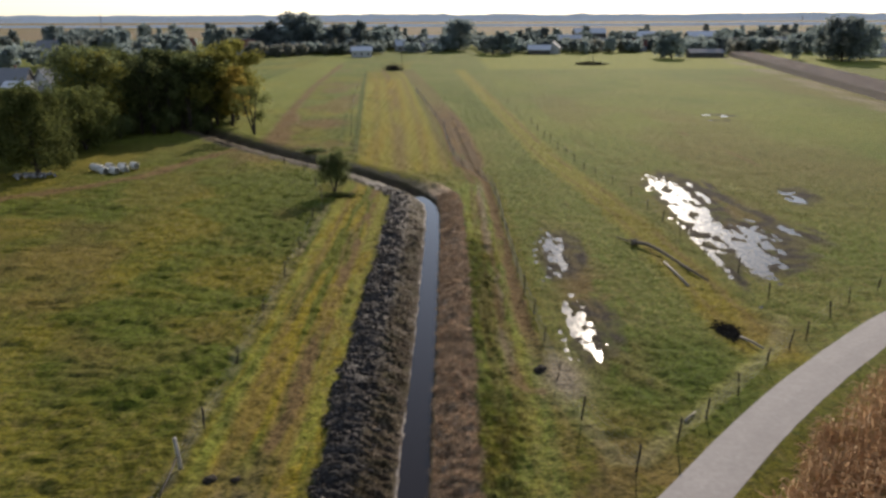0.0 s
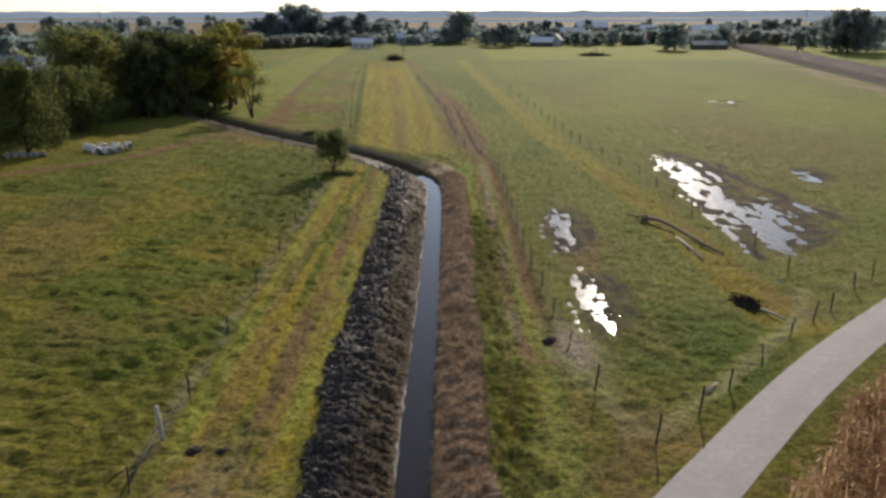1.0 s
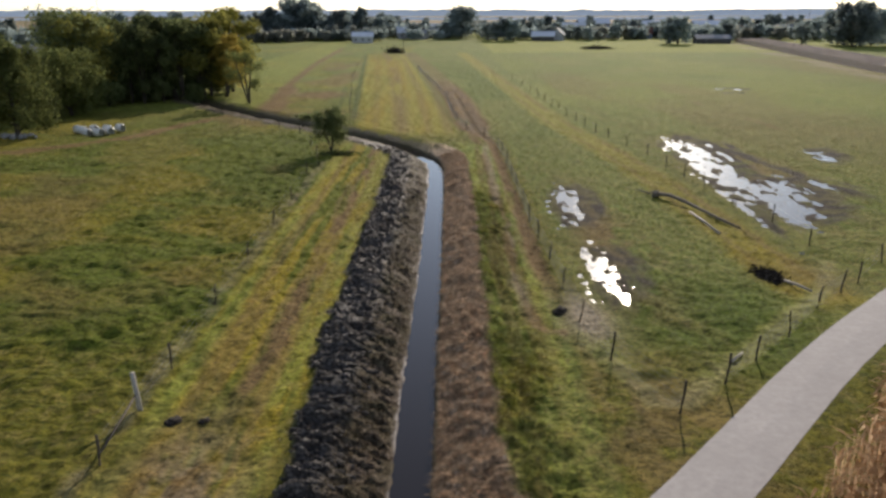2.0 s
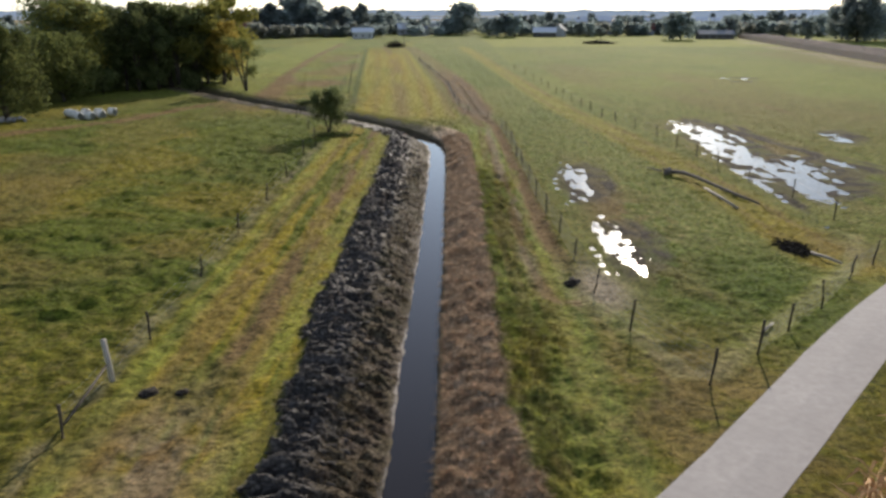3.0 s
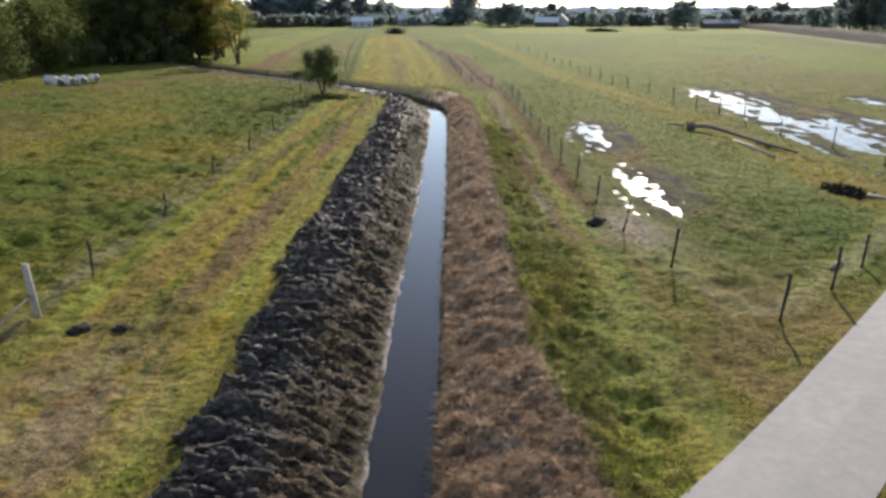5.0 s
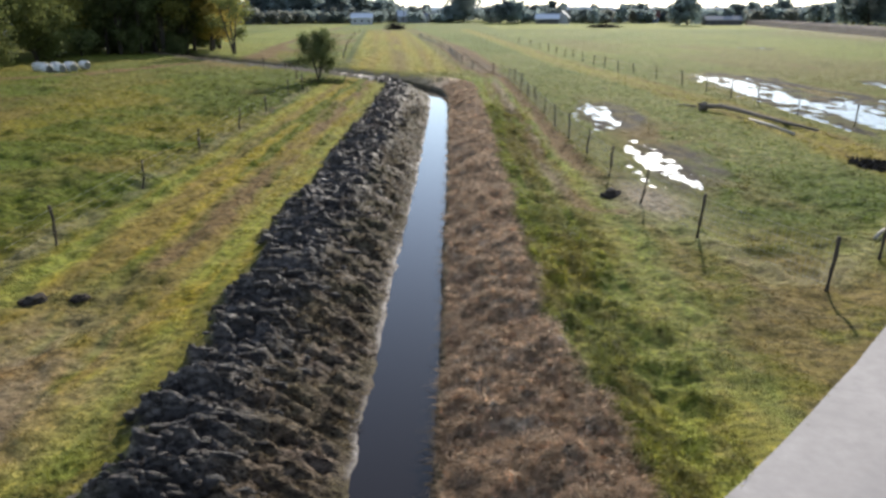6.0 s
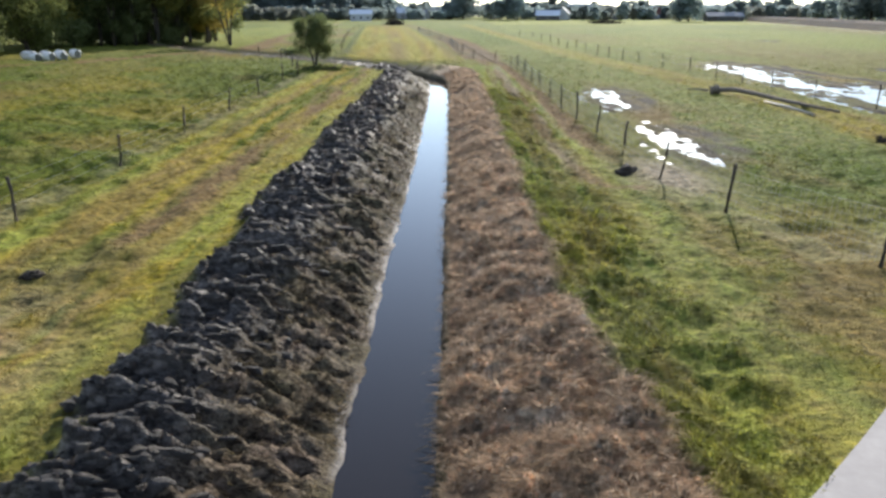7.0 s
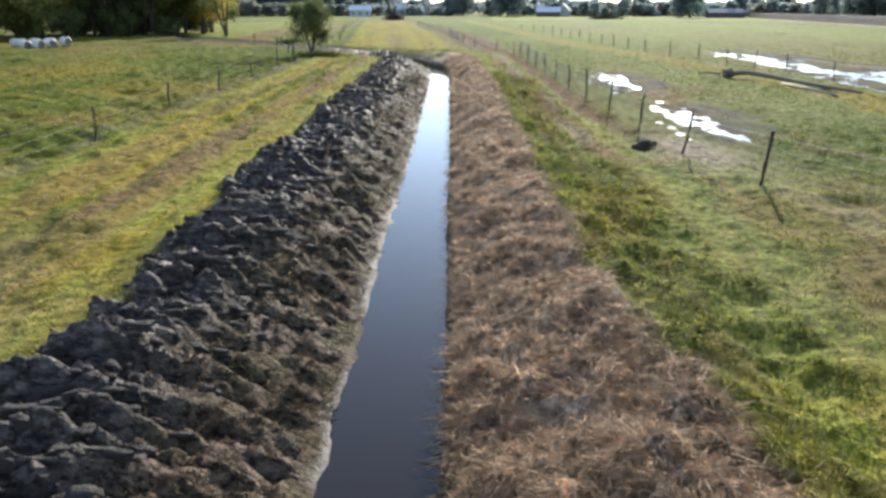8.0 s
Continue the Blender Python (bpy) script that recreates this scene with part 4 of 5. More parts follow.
house(643, 405, 10.5, 6, 3.4, 1.8, PLASTER, ROOF_PALE, 4, "white barn with pale sheet roof beside the field", "shed")
house(757, 545, 26, 10, 4, 3.0, DARK_WALL, ROOF_PALE, 10, "long barn with pale metal roof in the village", "barn")
house(690, 520, 12, 9, 4, 4.5, BLUE_WALL, ROOF_GREY, 30, "grey house in the trees of the village")
house(957, 428, 12, 7, 2.6, 2.2, DARK_WALL, ROOF_PALE, -10, "dark shed with pale roof at the field edge", "shed")
house(982, 432, 6, 7, 3.4, 3.0, PLASTER, ROOF_GREY, 70, "small white house with gable at the field edge")
house(1008, 490, 16, 9, 4, 4.6, PLASTER, ROOF_PALE, -14, "large house with a shining pale metal roof")
house(1045, 690, 28, 12, 5, 4, DARK_WALL, ROOF_PALE, 5, "long low barn with pale roof beyond the village", "barn")
house(1140, 580, 30, 12, 5, 3.5, DARK_WALL, ROOF_PALE, 0, "long low barn with pale roof among trees", "barn")
house(1245, 580, 24, 12, 5, 3.5, DARK_WALL, ROOF_PALE, 3, "long dark barn with pale roof among trees", "barn")
house(1250, 392, 17, 7, 2.4, 1.6, DARK_WALL, ROOF_GREY, -2, "long dark shed at the edge of the maize", "shed")
house(1100, 520, 16, 9, 3.6, 4.2, BLUE_WALL, ROOF_GREY, -4, "blue grey farm house with grey roof")
house(1548, 395, 11, 9, 4.5, 4.0, PLASTER, ROOF_GREY, 25, "white house beside the broad tree")
house(330, 470, 11, 8, 4, 4, PLASTER, ROOF_RED, 40, "pale house with red roof beyond the wood")
house(95, 420, 12, 9, 4, 4.5, BLUE_WALL, ROOF_GREY, 15, "blue grey house beyond the wood")

house(720, 470, 12, 8, 3.6, 3.2, PLASTER, ROOF_PALE, 12, "white house with pale roof at the village edge")
house(742, 455, 9, 7, 2.8, 2.4, PLASTER, ROOF_GREY, -20, "small pale house at the village edge")
house(776, 480, 14, 8, 3, 2.6, DARK_WALL, ROOF_GREY, 6, "dark shed with grey roof at the village edge", "shed")
house(1072, 470, 11, 8, 3.4, 3.6, BLUE_WALL, ROOF_GREY, 22, "blue grey house among bushes")
house(1128, 462, 12, 8, 3.2, 3.4, BLUE_WALL, ROOF_RED, -10, "house with brown roof among bushes")
house(1222, 468, 12, 8, 3.4, 3.2, BLUE_WALL, ROOF_GREY, 14, "grey house with grey roof among bushes")
house(1318, 470, 14, 9, 3.4, 3.6, PLASTER, ROOF_RED, -6, "pale house with brown roof beyond the maize")
house(1375, 480, 12, 8, 3.6, 3.4, BLUE_WALL, ROOF_GREY, 9, "grey blue house beyond the maize")
house(1432, 455, 10, 8, 3.4, 3.4, PLASTER, ROOF_GREY, -16, "pale house with grey roof beyond the maize")


def far_wood(away, height, seed, wide):
    """A far belt of wood: a ragged thick wall on the horizon."""
    xs = np.linspace(-wide, wide, 700)
    t = height * (0.55 + 0.55 * fbm(xs * 0.012, xs * 0 + seed, seed, 5))
    gap = fbm(xs * 0.0016, xs * 0 + 3.3, seed + 3, 2)
    t = t * (0.55 + 0.6 * gap)
    y = away + 150 * (fbm(xs * 0.0008, xs * 0 + 1, seed + 5, 3) - 0.5)
    n = len(xs)
    v = np.concatenate([np.stack([xs, y, xs * 0 - 1], 1), np.stack([xs, y + 4, t], 1), np.stack([xs, y + 7, t * 0.97], 1), np.stack([xs, y + 12, xs * 0 - 1], 1)])
    i = np.arange(n - 1)
    faces = np.concatenate([np.stack([k * n + i, k * n + i + 1, (k + 1) * n + i + 1, (k + 1) * n + i], 1) for k in range(3)])
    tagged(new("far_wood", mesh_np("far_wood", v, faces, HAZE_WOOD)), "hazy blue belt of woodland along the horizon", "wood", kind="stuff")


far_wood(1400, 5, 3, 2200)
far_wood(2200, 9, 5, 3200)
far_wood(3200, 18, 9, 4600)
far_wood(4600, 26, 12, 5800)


def utility_pole(px, away, height):
    x, y = seen_from_start(px, away)
    ob = tagged(empty("utility_pole", x, y, ground_at(x, y), 15), "thin grey wooden utility pole with a crossarm", "pole", "utility poles")
    part("post", tube(bmesh.new(), [(0, 0, -0.3), (0, 0, height)], [0.14, 0.09], 8), POST_WOOD, ob)
    part("crossarm", box(bmesh.new(), 0, 0, height - 0.5, 1.6, 0.1, 0.12, 0.01), POST_WOOD, ob)


for px, away, height in ((714, 300, 9), (1051, 330, 9), (192, 330, 22), (1415, 420, 20)):
    utility_pole(px, away, height)


# ---- fences ----
def post_mesh(seed, height, radius):
    rng = random.Random(seed)
    bend = [(rng.uniform(-0.03, 0.03), rng.uniform(-0.03, 0.03)) for _ in range(5)]
    pts = [(bend[k][0], bend[k][1], -0.3 + (height + 0.3) * k / 4) for k in range(5)]
    return finish(tube(bmesh.new(), pts, [radius * rng.uniform(0.85, 1.15) for _ in pts], 7), "post", POST_WOOD, True)


POSTS = [post_mesh(k, 1.0, 0.055) for k in range(5)]


def wire_fence(posts, label, heights, wires, strand=0.006, net=0.0):
    """Posts: x, y and lean. The strands run from post to post; net: spacing of upright netting wires."""
    rng = random.Random(len(posts) * 7)
    x0, y0 = posts[0][0], posts[0][1]
    ob = tagged(empty("wire_fence", x0, y0, ground_at(x0, y0)), label, "fence", "pasture fences")
    base = Vector((x0, y0, ground_at(x0, y0)))
    tops = []
    levels = land([p[0] for p in posts], [p[1] for p in posts])
    for k, (x, y, lean_x, lean_y) in enumerate(posts):
        h = heights[k % len(heights)]
        p = part("post", POSTS[k % 5], None, ob)
        foot = Vector((x, y, float(levels[k]))) - base
        p.matrix_basis = Matrix.Translation(foot) @ Euler((radians(-lean_y), radians(lean_x), 0)).to_matrix().to_4x4() @ Matrix.Diagonal((1, 1, h, 1))
        axis = Euler((radians(-lean_y), radians(lean_x), 0)).to_matrix() @ Vector((0, 0, h))
        tops.append((foot, axis))
    for level in wires:
        bm = bmesh.new()
        pts = []
        for (fa, ha), (fb, hb) in zip(tops, tops[1:]):
            a, b = fa + ha * level, fb + hb * level
            pts += [a.lerp(b, u) - Vector((0, 0, 0.16 * u * (1 - u))) for u in (0, 0.25, 0.5, 0.75)]
        pts.append(tops[-1][0] + tops[-1][1] * level)
        tube(bm, pts, [strand] * len(pts), 3)
        part("wire", bm, WIRE, ob)
    if net:
        bm = bmesh.new()
        for (fa, ha), (fb, hb) in zip(tops, tops[1:]):
            n = int((fb - fa).length / net)
            for k in range(1, n):
                u = k / n
                a, b = fa.lerp(fb, u), fa.lerp(fb, u) + ha.lerp(hb, u) * wires[-1]
                tube(bm, [a, b], [strand * 0.7] * 2, 3, False)
        tagged(part("netting", bm, WIRE, ob), kind="stuff")
    return ob


def spread_posts(line, seed, lean=4.0):
    rng = random.Random(seed)
    return [(x, y, rng.uniform(-lean, lean), rng.uniform(-lean, lean)) for x, y in line]


right_line = [(10.0, 26.2, 5, 2), (8.2, 31.3, 6, 0), (7.5, 35.8, 7, -3), (7.38, 41.1, 5, 0), (7.35, 46.5, 3, 2)] + spread_posts(
    [(7.15, 51.2), (7.0, 56.0), (7.05, 61.8), (7.1, 67.3), (7.1, 73), (7.05, 79), (7.0, 85), (6.9, 91), (5.6, 97), (3.4, 104), (2.2, 112), (1.6, 121), (1.2, 131), (0.8, 142), (-1, 160), (-3.5, 182), (-7, 215)], 3)
wire_fence(right_line, "old pasture fence of dark wooden posts and wire netting", (1.5, 1.5, 1.35, 1.4, 1.3), (0.12, 0.3, 0.48, 0.68, 0.9), 0.0038, 0.17)
road_line = [(10.0, 26.2, 5, 2), (12.8, 28.7, 4, 1), (15.2, 31.3, 6, 3), (18.2, 34.3, -4, 2), (21.2, 37.6, 8, 0), (24.0, 40.4, 3, -4)]
wire_fence(road_line[1:], "leaning wooden posts with wire netting along the lane", (1.5, 1.3, 1.45, 1.35), (0.12, 0.3, 0.48, 0.68, 0.9), 0.0038, 0.17)
road_line_b = spread_posts([(25.9, 42.0), (29.5, 45.8), (32.4, 48.6), (36.2, 51.4), (40.5, 54.2), (45, 57)], 9, 6)
wire_fence(road_line_b, "leaning wooden posts and wire along the lane", (1.4, 1.25), (0.3, 0.6, 0.9), 0.004)
pasture_line = spread_posts([(26.4, 49.5), (26.4, 55.8), (25.4, 61.6), (24.9, 67.5), (24.6, 72.6), (24.3, 78), (23.9, 84.1), (23.0, 90.4), (21.9, 96), (21.2, 101), (20.7, 106.5), (20.3, 112),
                             (19.9, 118), (19.6, 124.5), (19.3, 131), (19.0, 138), (18.7, 146), (18.3, 156), (17.9, 168), (17, 184)], 12)
wire_fence(pasture_line, "thin wooden posts with plain wire across the pasture", (1.35, 1.45, 1.3), (0.45, 0.9), 0.004)
left_line = spread_posts([(-12.75, 22.8), (-12.8, 30.6), (-13.1, 38.7), (-13.2, 46.6), (-13.35, 55.2), (-13.6, 63.8), (-13.9, 73.5), (-13.5, 78.2), (-14.6, 84.0), (-16.5, 91), (-19.5, 99.5)], 15)
wire_fence(left_line, "thin dark posts with sagging wires beside the meadow", (1.3, 1.35, 1.25), (0.35, 0.62, 0.92), 0.004)
far_line = spread_posts([(-19.5, 102.5), (-23.5, 105.5), (-17.5, 114), (-15.2, 121), (-16.4, 131), (-17.6, 142), (-18.8, 153), (-20.2, 166), (-21.8, 182), (-23.5, 200), (-25.5, 225), (-27.5, 255)], 18)
wire_fence(far_line, "dark posts along the edge of the mown field", (1.4, 1.3), (0.5, 0.9), 0.004)


def corner_post():
    ob = tagged(empty("corner_post", -12.85, 26.9, ground_at(-12.85, 26.9)), "thick bleached wooden corner post leaning in the fence", "post")
    bm = bmesh.new()
    tube(bm, [(0, 0, -0.4), (-0.05, 0.02, 0.6), (-0.16, 0.06, 1.75)], [0.12, 0.11, 0.10], 9)
    part("shaft", finish(bm, "shaft", PALE_WOOD, True), None, ob)
    part("rail", finish(tube(bmesh.new(), [(-0.1, -0.05, 0.75), (0.0, -2.0, 0.6), (0.1, -3.95, 0.5)], [0.05, 0.055, 0.05], 7), "rail", POST_WOOD, True), None, ob)


corner_post()


# ---- loose things on the meadows ----
def bale():
    ob = empty("hay_bale", 0, 0, 0)
    r, half = 0.62, 0.62
    prof = [(0.0, -half * 0.9), (r * 0.45, -half * 0.99), (r * 0.86, -half), (r, -half * 0.86), (r * 1.02, 0), (r, half * 0.86), (r * 0.86, half), (r * 0.45, half * 0.99), (0.0, half * 0.9)]

    def lathe(rows):
        bm = bmesh.new()
        rings = []
        for rad, yy in rows:
            rings.append([bm.verts.new((max(rad, 0.01) * math.cos(t), yy, max(rad, 0.01) * math.sin(t) * (0.95 if math.sin(t) < 0 else 1.0))) for t in [2 * math.pi * k / 24 for k in range(24)]])
        for lo, hi in zip(rings, rings[1:]):
            for k in range(24):
                bm.faces.new((lo[k], lo[(k + 1) % 24], hi[(k + 1) % 24], hi[k]))
        return bm

    part("wrap", finish(lathe(prof[2:7]), "wrap", FILM, True), None, ob)
    part("bale_end", finish(lathe(prof[:3]), "bale_end", FILM_SHADED, True), None, ob, "dull grey green bale end")
    part("bale_end", finish(lathe(prof[6:]), "bale_end", FILM_SHADED, True), None, ob, "dull grey green bale end")
    return tagged(ob, "round hay bale wrapped in white film on the grass", "hay bale", "bales in the meadow")


first = bale()
spots = [(-50.6, 101.6, 60), (-49.5, 100.6, 64), (-48.5, 101.9, 55), (-47.5, 100.3, 60), (-46.5, 101.5, 68), (-45.6, 100.0, 52), (-44.8, 101.7, 62), (-48.4, 99.5, 58), (-46.6, 99.0, 65)]
for k, (x, y, turn) in enumerate(spots):
    m = pose(x, y, ground_at(x, y) + 0.5, 0, 0, turn) @ Matrix.Diagonal((0.86, 0.86, 0.86, 1))
    if k == 0:
        first.matrix_basis = m
    else:
        copy_thing(first, m).scale = (0.86, 0.86, 0.86)


def lump(bm, rng, x, y, z, sx, sy, sz, turn, detail=2, rough=0.3):
    made = bmesh.ops.create_icosphere(bm, subdivisions=detail, radius=1)["verts"]
    off = rng.uniform(0, 50)
    m = pose(x, y, z, rng.uniform(-20, 20), rng.uniform(-20, 20), turn) @ Matrix.Diagonal((sx, sy, sz, 1))
    for v in made:
        v.co *= 1 + rough * noise.noise(v.co * 1.7 + Vector((off, 0, 0))) + 0.5 * rough * noise.noise(v.co * 4 + Vector((0, off, 0)))
        v.co = m @ v.co


def mound(name, x, y, w, h, material, label, category, count=5, seed=1):
    rng = random.Random(seed)
    ob = tagged(empty(name, x, y, ground_at(x, y)), label, category)
    bm = bmesh.new()
    lump(bm, rng, 0, 0, 0.02, w * 0.5, w * 0.42, h, 20, 3, 0.5)
    part("mound_body", finish(bm, "mound_body", material, True), None, ob)
    for k in range(count):
        a = rng.uniform(0, 6.28)
        bm = bmesh.new()
        lump(bm, rng, math.cos(a) * w * 0.45, math.sin(a) * w * 0.4, 0.02, w * 0.16, w * 0.12, h * 0.4, rng.uniform(0, 180), 2, 0.6)
        part("clod", finish(bm, "clod", material, True), None, ob)
    return ob


mound("earth_mound", 6.75, 37.5, 0.85, 0.26, EARTH, "dark earth mound beside the fence", "mound", 6, 2)
mound("molehill", -11.1, 26.0, 0.7, 0.15, EARTH, "fresh black molehill on the yellow grass", "molehill", 5, 3)
mound("molehill", -9.8, 25.8, 0.5, 0.11, EARTH, "small black molehill on the yellow grass", "molehill", 4, 4)


def rubble():
    rng = random.Random(8)
    ob = tagged(empty("rubble_pile", -57.5, 97.5, ground_at(-57.5, 97.5)), "heap of pale grey stone rubble under the willows", "rubble")
    for k in range(26):
        bm = bmesh.new()
        lump(bm, rng, 0, 0, 0, rng.uniform(0.25, 0.55), rng.uniform(0.2, 0.4), rng.uniform(0.18, 0.35), rng.uniform(0, 180), 1, 0.4)
        s = part("stone", finish(bm, "stone", RUBBLE), None, ob)
        s.location = (rng.gauss(0, 1.6), rng.gauss(0, 0.7), 0.15 + 0.25 * rng.random())


rubble()


def fallen_log():
    ob = tagged(empty("fallen_log", 19.4, 64, ground_at(19.4, 64)), "long crooked grey brown log lying on the pasture", "log")
    pts = [(0, 0, 0.3), (0.9, -1.0, 0.42), (1.6, -2.6, 0.34), (2.3, -5.2, 0.22), (2.9, -7.8, 0.16), (3.6, -10.4, 0.10)]
    part("trunk", finish(tube(bmesh.new(), pts, [0.19, 0.17, 0.15, 0.13, 0.11, 0.07], 9), "trunk", LOG_BARK, True), None, ob)
    rng = random.Random(4)
    bm = bmesh.new()
    lump(bm, rng, -0.05, 0.05, 0.28, 0.36, 0.32, 0.3, 30, 3, 0.5)
    for k in range(7):
        a = rng.uniform(1.2, 4.4)
        tip = (math.cos(a) * 0.6, math.sin(a) * 0.6, rng.uniform(0.1, 0.55))
        tube(bm, [(0, 0, 0.35), (tip[0] * 0.6, tip[1] * 0.6, 0.45), tip], [0.12, 0.08, 0.03], 6)
    part("root", finish(bm, "root", LOG_BARK, True), None, ob, "dark torn root plate")
    part("branch", finish(tube(bmesh.new(), [(-0.4, 0.6, 0.2), (-1.0, 1.6, 0.22), (-1.3, 2.6, 0.1)], [0.09, 0.06, 0.03], 6), "branch", LOG_BARK, True), None, ob)


fallen_log()


def pale_beam(name, a, b, r, label):
    ob = new(name, finish(tube(bmesh.new(), [(0, 0, 0), ((b[0] - a[0]) / 2, (b[1] - a[1]) / 2, 0.05), (b[0] - a[0], b[1] - a[1], 0)], [r, r * 0.95, r * 0.8], 8), name, PALE_WOOD, True))
    ob.location = (*a, max(ground_at(*a), ground_at(*b)) + r * 0.8)
    tagged(ob, label, "beam")


pale_beam("wooden_beam", (20.7, 58.6), (20.95, 52.4), 0.1, "straight bleached wooden beam lying on the pasture")
pale_beam("wooden_beam", (21.4, 42.2), (22.2, 40.3), 0.09, "short pale pole lying by the fence")
pale_beam("wooden_beam", (13.9, 30.9), (14.8, 31.9), 0.06, "short pale stick lying by the fence")


def brush_pile(x, y, w, d, h, label, twigs, leaves, material, seed):
    rng = np.random.default_rng(seed)
    ob = tagged(empty("brush_pile", x, y, ground_at(x, y)), label, "brush pile")
    bm = bmesh.new()
    for k in range(twigs):
        a = rng.uniform(0, 6.28)
        p = Vector((rng.normal(0, w * 0.3), rng.normal(0, d * 0.3), 0.05))
        q = p + Vector((math.cos(a) * w * 0.35, math.sin(a) * d * 0.35, rng.uniform(0.1, h)))
        tube(bm, [p, p.lerp(q, 0.5) + Vector((0, 0, 0.1 * h)), q], [0.03, 0.022, 0.008], 4)
    part("twigs", finish(bm, "twigs", BARK), None, ob)
    pos = rng.normal(size=(leaves, 3)) * np.array([w * 0.28, d * 0.28, h * 0.3])
    pos[:, 2] = np.abs(pos[:, 2])
    aa, bb = rng.normal(size=(leaves, 3)), rng.normal(size=(leaves, 3))
    s = 0.05 + 0.06 * max(w, d) / 4
    v = np.stack([pos - aa * s, pos + bb * s, pos + aa * s], 1).reshape(-1, 3)
    part("leaves", mesh_np("leaves", v, np.arange(leaves * 3).reshape(-1, 3), material), None, ob)


brush_pile(21.0, 43.3, 1.1, 2.2, 0.3, "dark heap of cut brush on the pasture", 40, 1900, EARTH, 5)
brush_pile(-19.2, 302, 5.5, 3, 3.4, "dark brush heap at the end of the field", 60, 2500, EARTH, 6)
brush_pile(66.5, 330, 10, 3, 1.8, "dark brush heap far out in the pasture", 50, 2000, EARTH, 7)
brush_pile(-12.4, 84.6, 3.4, 1.6, 0.6, "dry shrub at the foot of the lone tree", 50, 1300, LEAF_OLIVE, 8)
brush_pile(-21, 116.5, 3.5, 1.6, 0.8, "dark cut brush beside the ditch", 40, 1200, LEAF_DARK, 9)


# ---- crops ----
def maize_stand():
    """Dry maize along the lane: stalks and hanging leaves."""
    rng = np.random.default_rng(7)
    n = 9000
    x, y = rng.uniform(8, 46, n), rng.uniform(8, 46, n)
    rd, _ = along(ROAD_MID, x, y)
    keep = (rd > 3.1 + 0.5 * (vnoise(x * 0.8, y * 0.8, 77) - 0.5)) & (rd < 17) & (y < 44)
    x, y = x[keep], y[keep]
    z = land(x, y)
    n = len(x)
    hgt = rng.uniform(1.5, 2.1, n)
    verts, faces = [], []
    base = np.stack([x, y, z], 1)
    for k in range(9):
        ang = rng.uniform(0, 2 * math.pi, n)
        out = np.stack([np.cos(ang), np.sin(ang), np.zeros(n)], 1)
        side = np.stack([-np.sin(ang), np.cos(ang), np.zeros(n)], 1) * rng.uniform(0.04, 0.08, n)[:, None]
        lo = base + np.array([0, 0, 1.0]) * (hgt * (0.1 + 0.1 * k))[:, None]
        reach = rng.uniform(0.35, 0.75, n)[:, None]
        mid = lo + out * reach * 0.6 + np.array([0, 0, 1.0]) * rng.uniform(0.02, 0.22, n)[:, None]
        tip = lo + out * reach * 1.2 + np.array([0, 0, 1.0]) * rng.uniform(-0.4, 0.25, n)[:, None]
        verts.append(np.stack([lo, mid - side, tip, mid + side], 1))
    lo = base
    tip = base + np.array([0, 0, 1.0]) * hgt[:, None] + rng.normal(0, 0.08, (n, 3))
    w = np.array([0.018, 0.01, 0])
    verts.append(np.stack([lo - w, lo + w, tip + w * 0.6, tip - w * 0.6], 1))
    v = np.concatenate(verts).reshape(-1, 3)
    tagged(new("maize_stand", mesh_np("maize_stand", v, np.arange(len(v)).reshape(-1, 4), MAIZE)), "dense stand of dry reddish brown maize", "maize", kind="stuff")


maize_stand()


def far_maize():
    """A far block of dry maize with ragged top."""
    a, b, deep = Vector((152, 398)), Vector((96, 85)), 15.0
    n, m = 900, 12
    t = (b - a).normalized()
    side = Vector((-t.y, t.x)) if (-t.y) > 0 else Vector((t.y, -t.x))
    verts = []
    rng = random.Random(3)
    for j in range(m + 2):
        for i in range(n):
            p = a.lerp(b, i / (n - 1)) + side * deep * min(max(j - 0.5, 0), m) / m
            zz = 0.0 if j in (0, m + 1) else 1.9 + rng.uniform(-0.25, 0.25)
            verts.append((p.x + rng.uniform(-0.1, 0.1), p.y, zz))
    i, j = np.meshgrid(np.arange(n - 1), np.arange(m + 1))
    i = (j * n + i).ravel()
    faces = np.stack([i, i + 1, i + n + 1, i + n], 1)
    tagged(new("far_maize", mesh_np("far_maize", verts, faces, MAIZE_FAR)), "long strip of dry brown maize across the pasture", "maize", kind="stuff")


far_maize()


# ---- clods, straw and grass ----
def clod_mesh(seed, detail=2):
    """One broken lump of mud."""
    rng = random.Random(seed)
    bm = bmesh.new()
    for v in bmesh.ops.create_icosphere(bm, subdivisions=detail, radius=1)["verts"]:
        off = Vector((seed * 3.1, 0, 0))
        v.co *= 1 + 0.9 * noise.noise(v.co * 1.3 + off) + 0.7 * noise.noise(v.co * 3.1 + off)
        v.co = Vector((math.copysign(abs(v.co.x) ** 0.6, v.co.x), 0.75 * v.co.y, 0.65 * v.co.z))
    return finish(bm, "clod", CLOD, True)


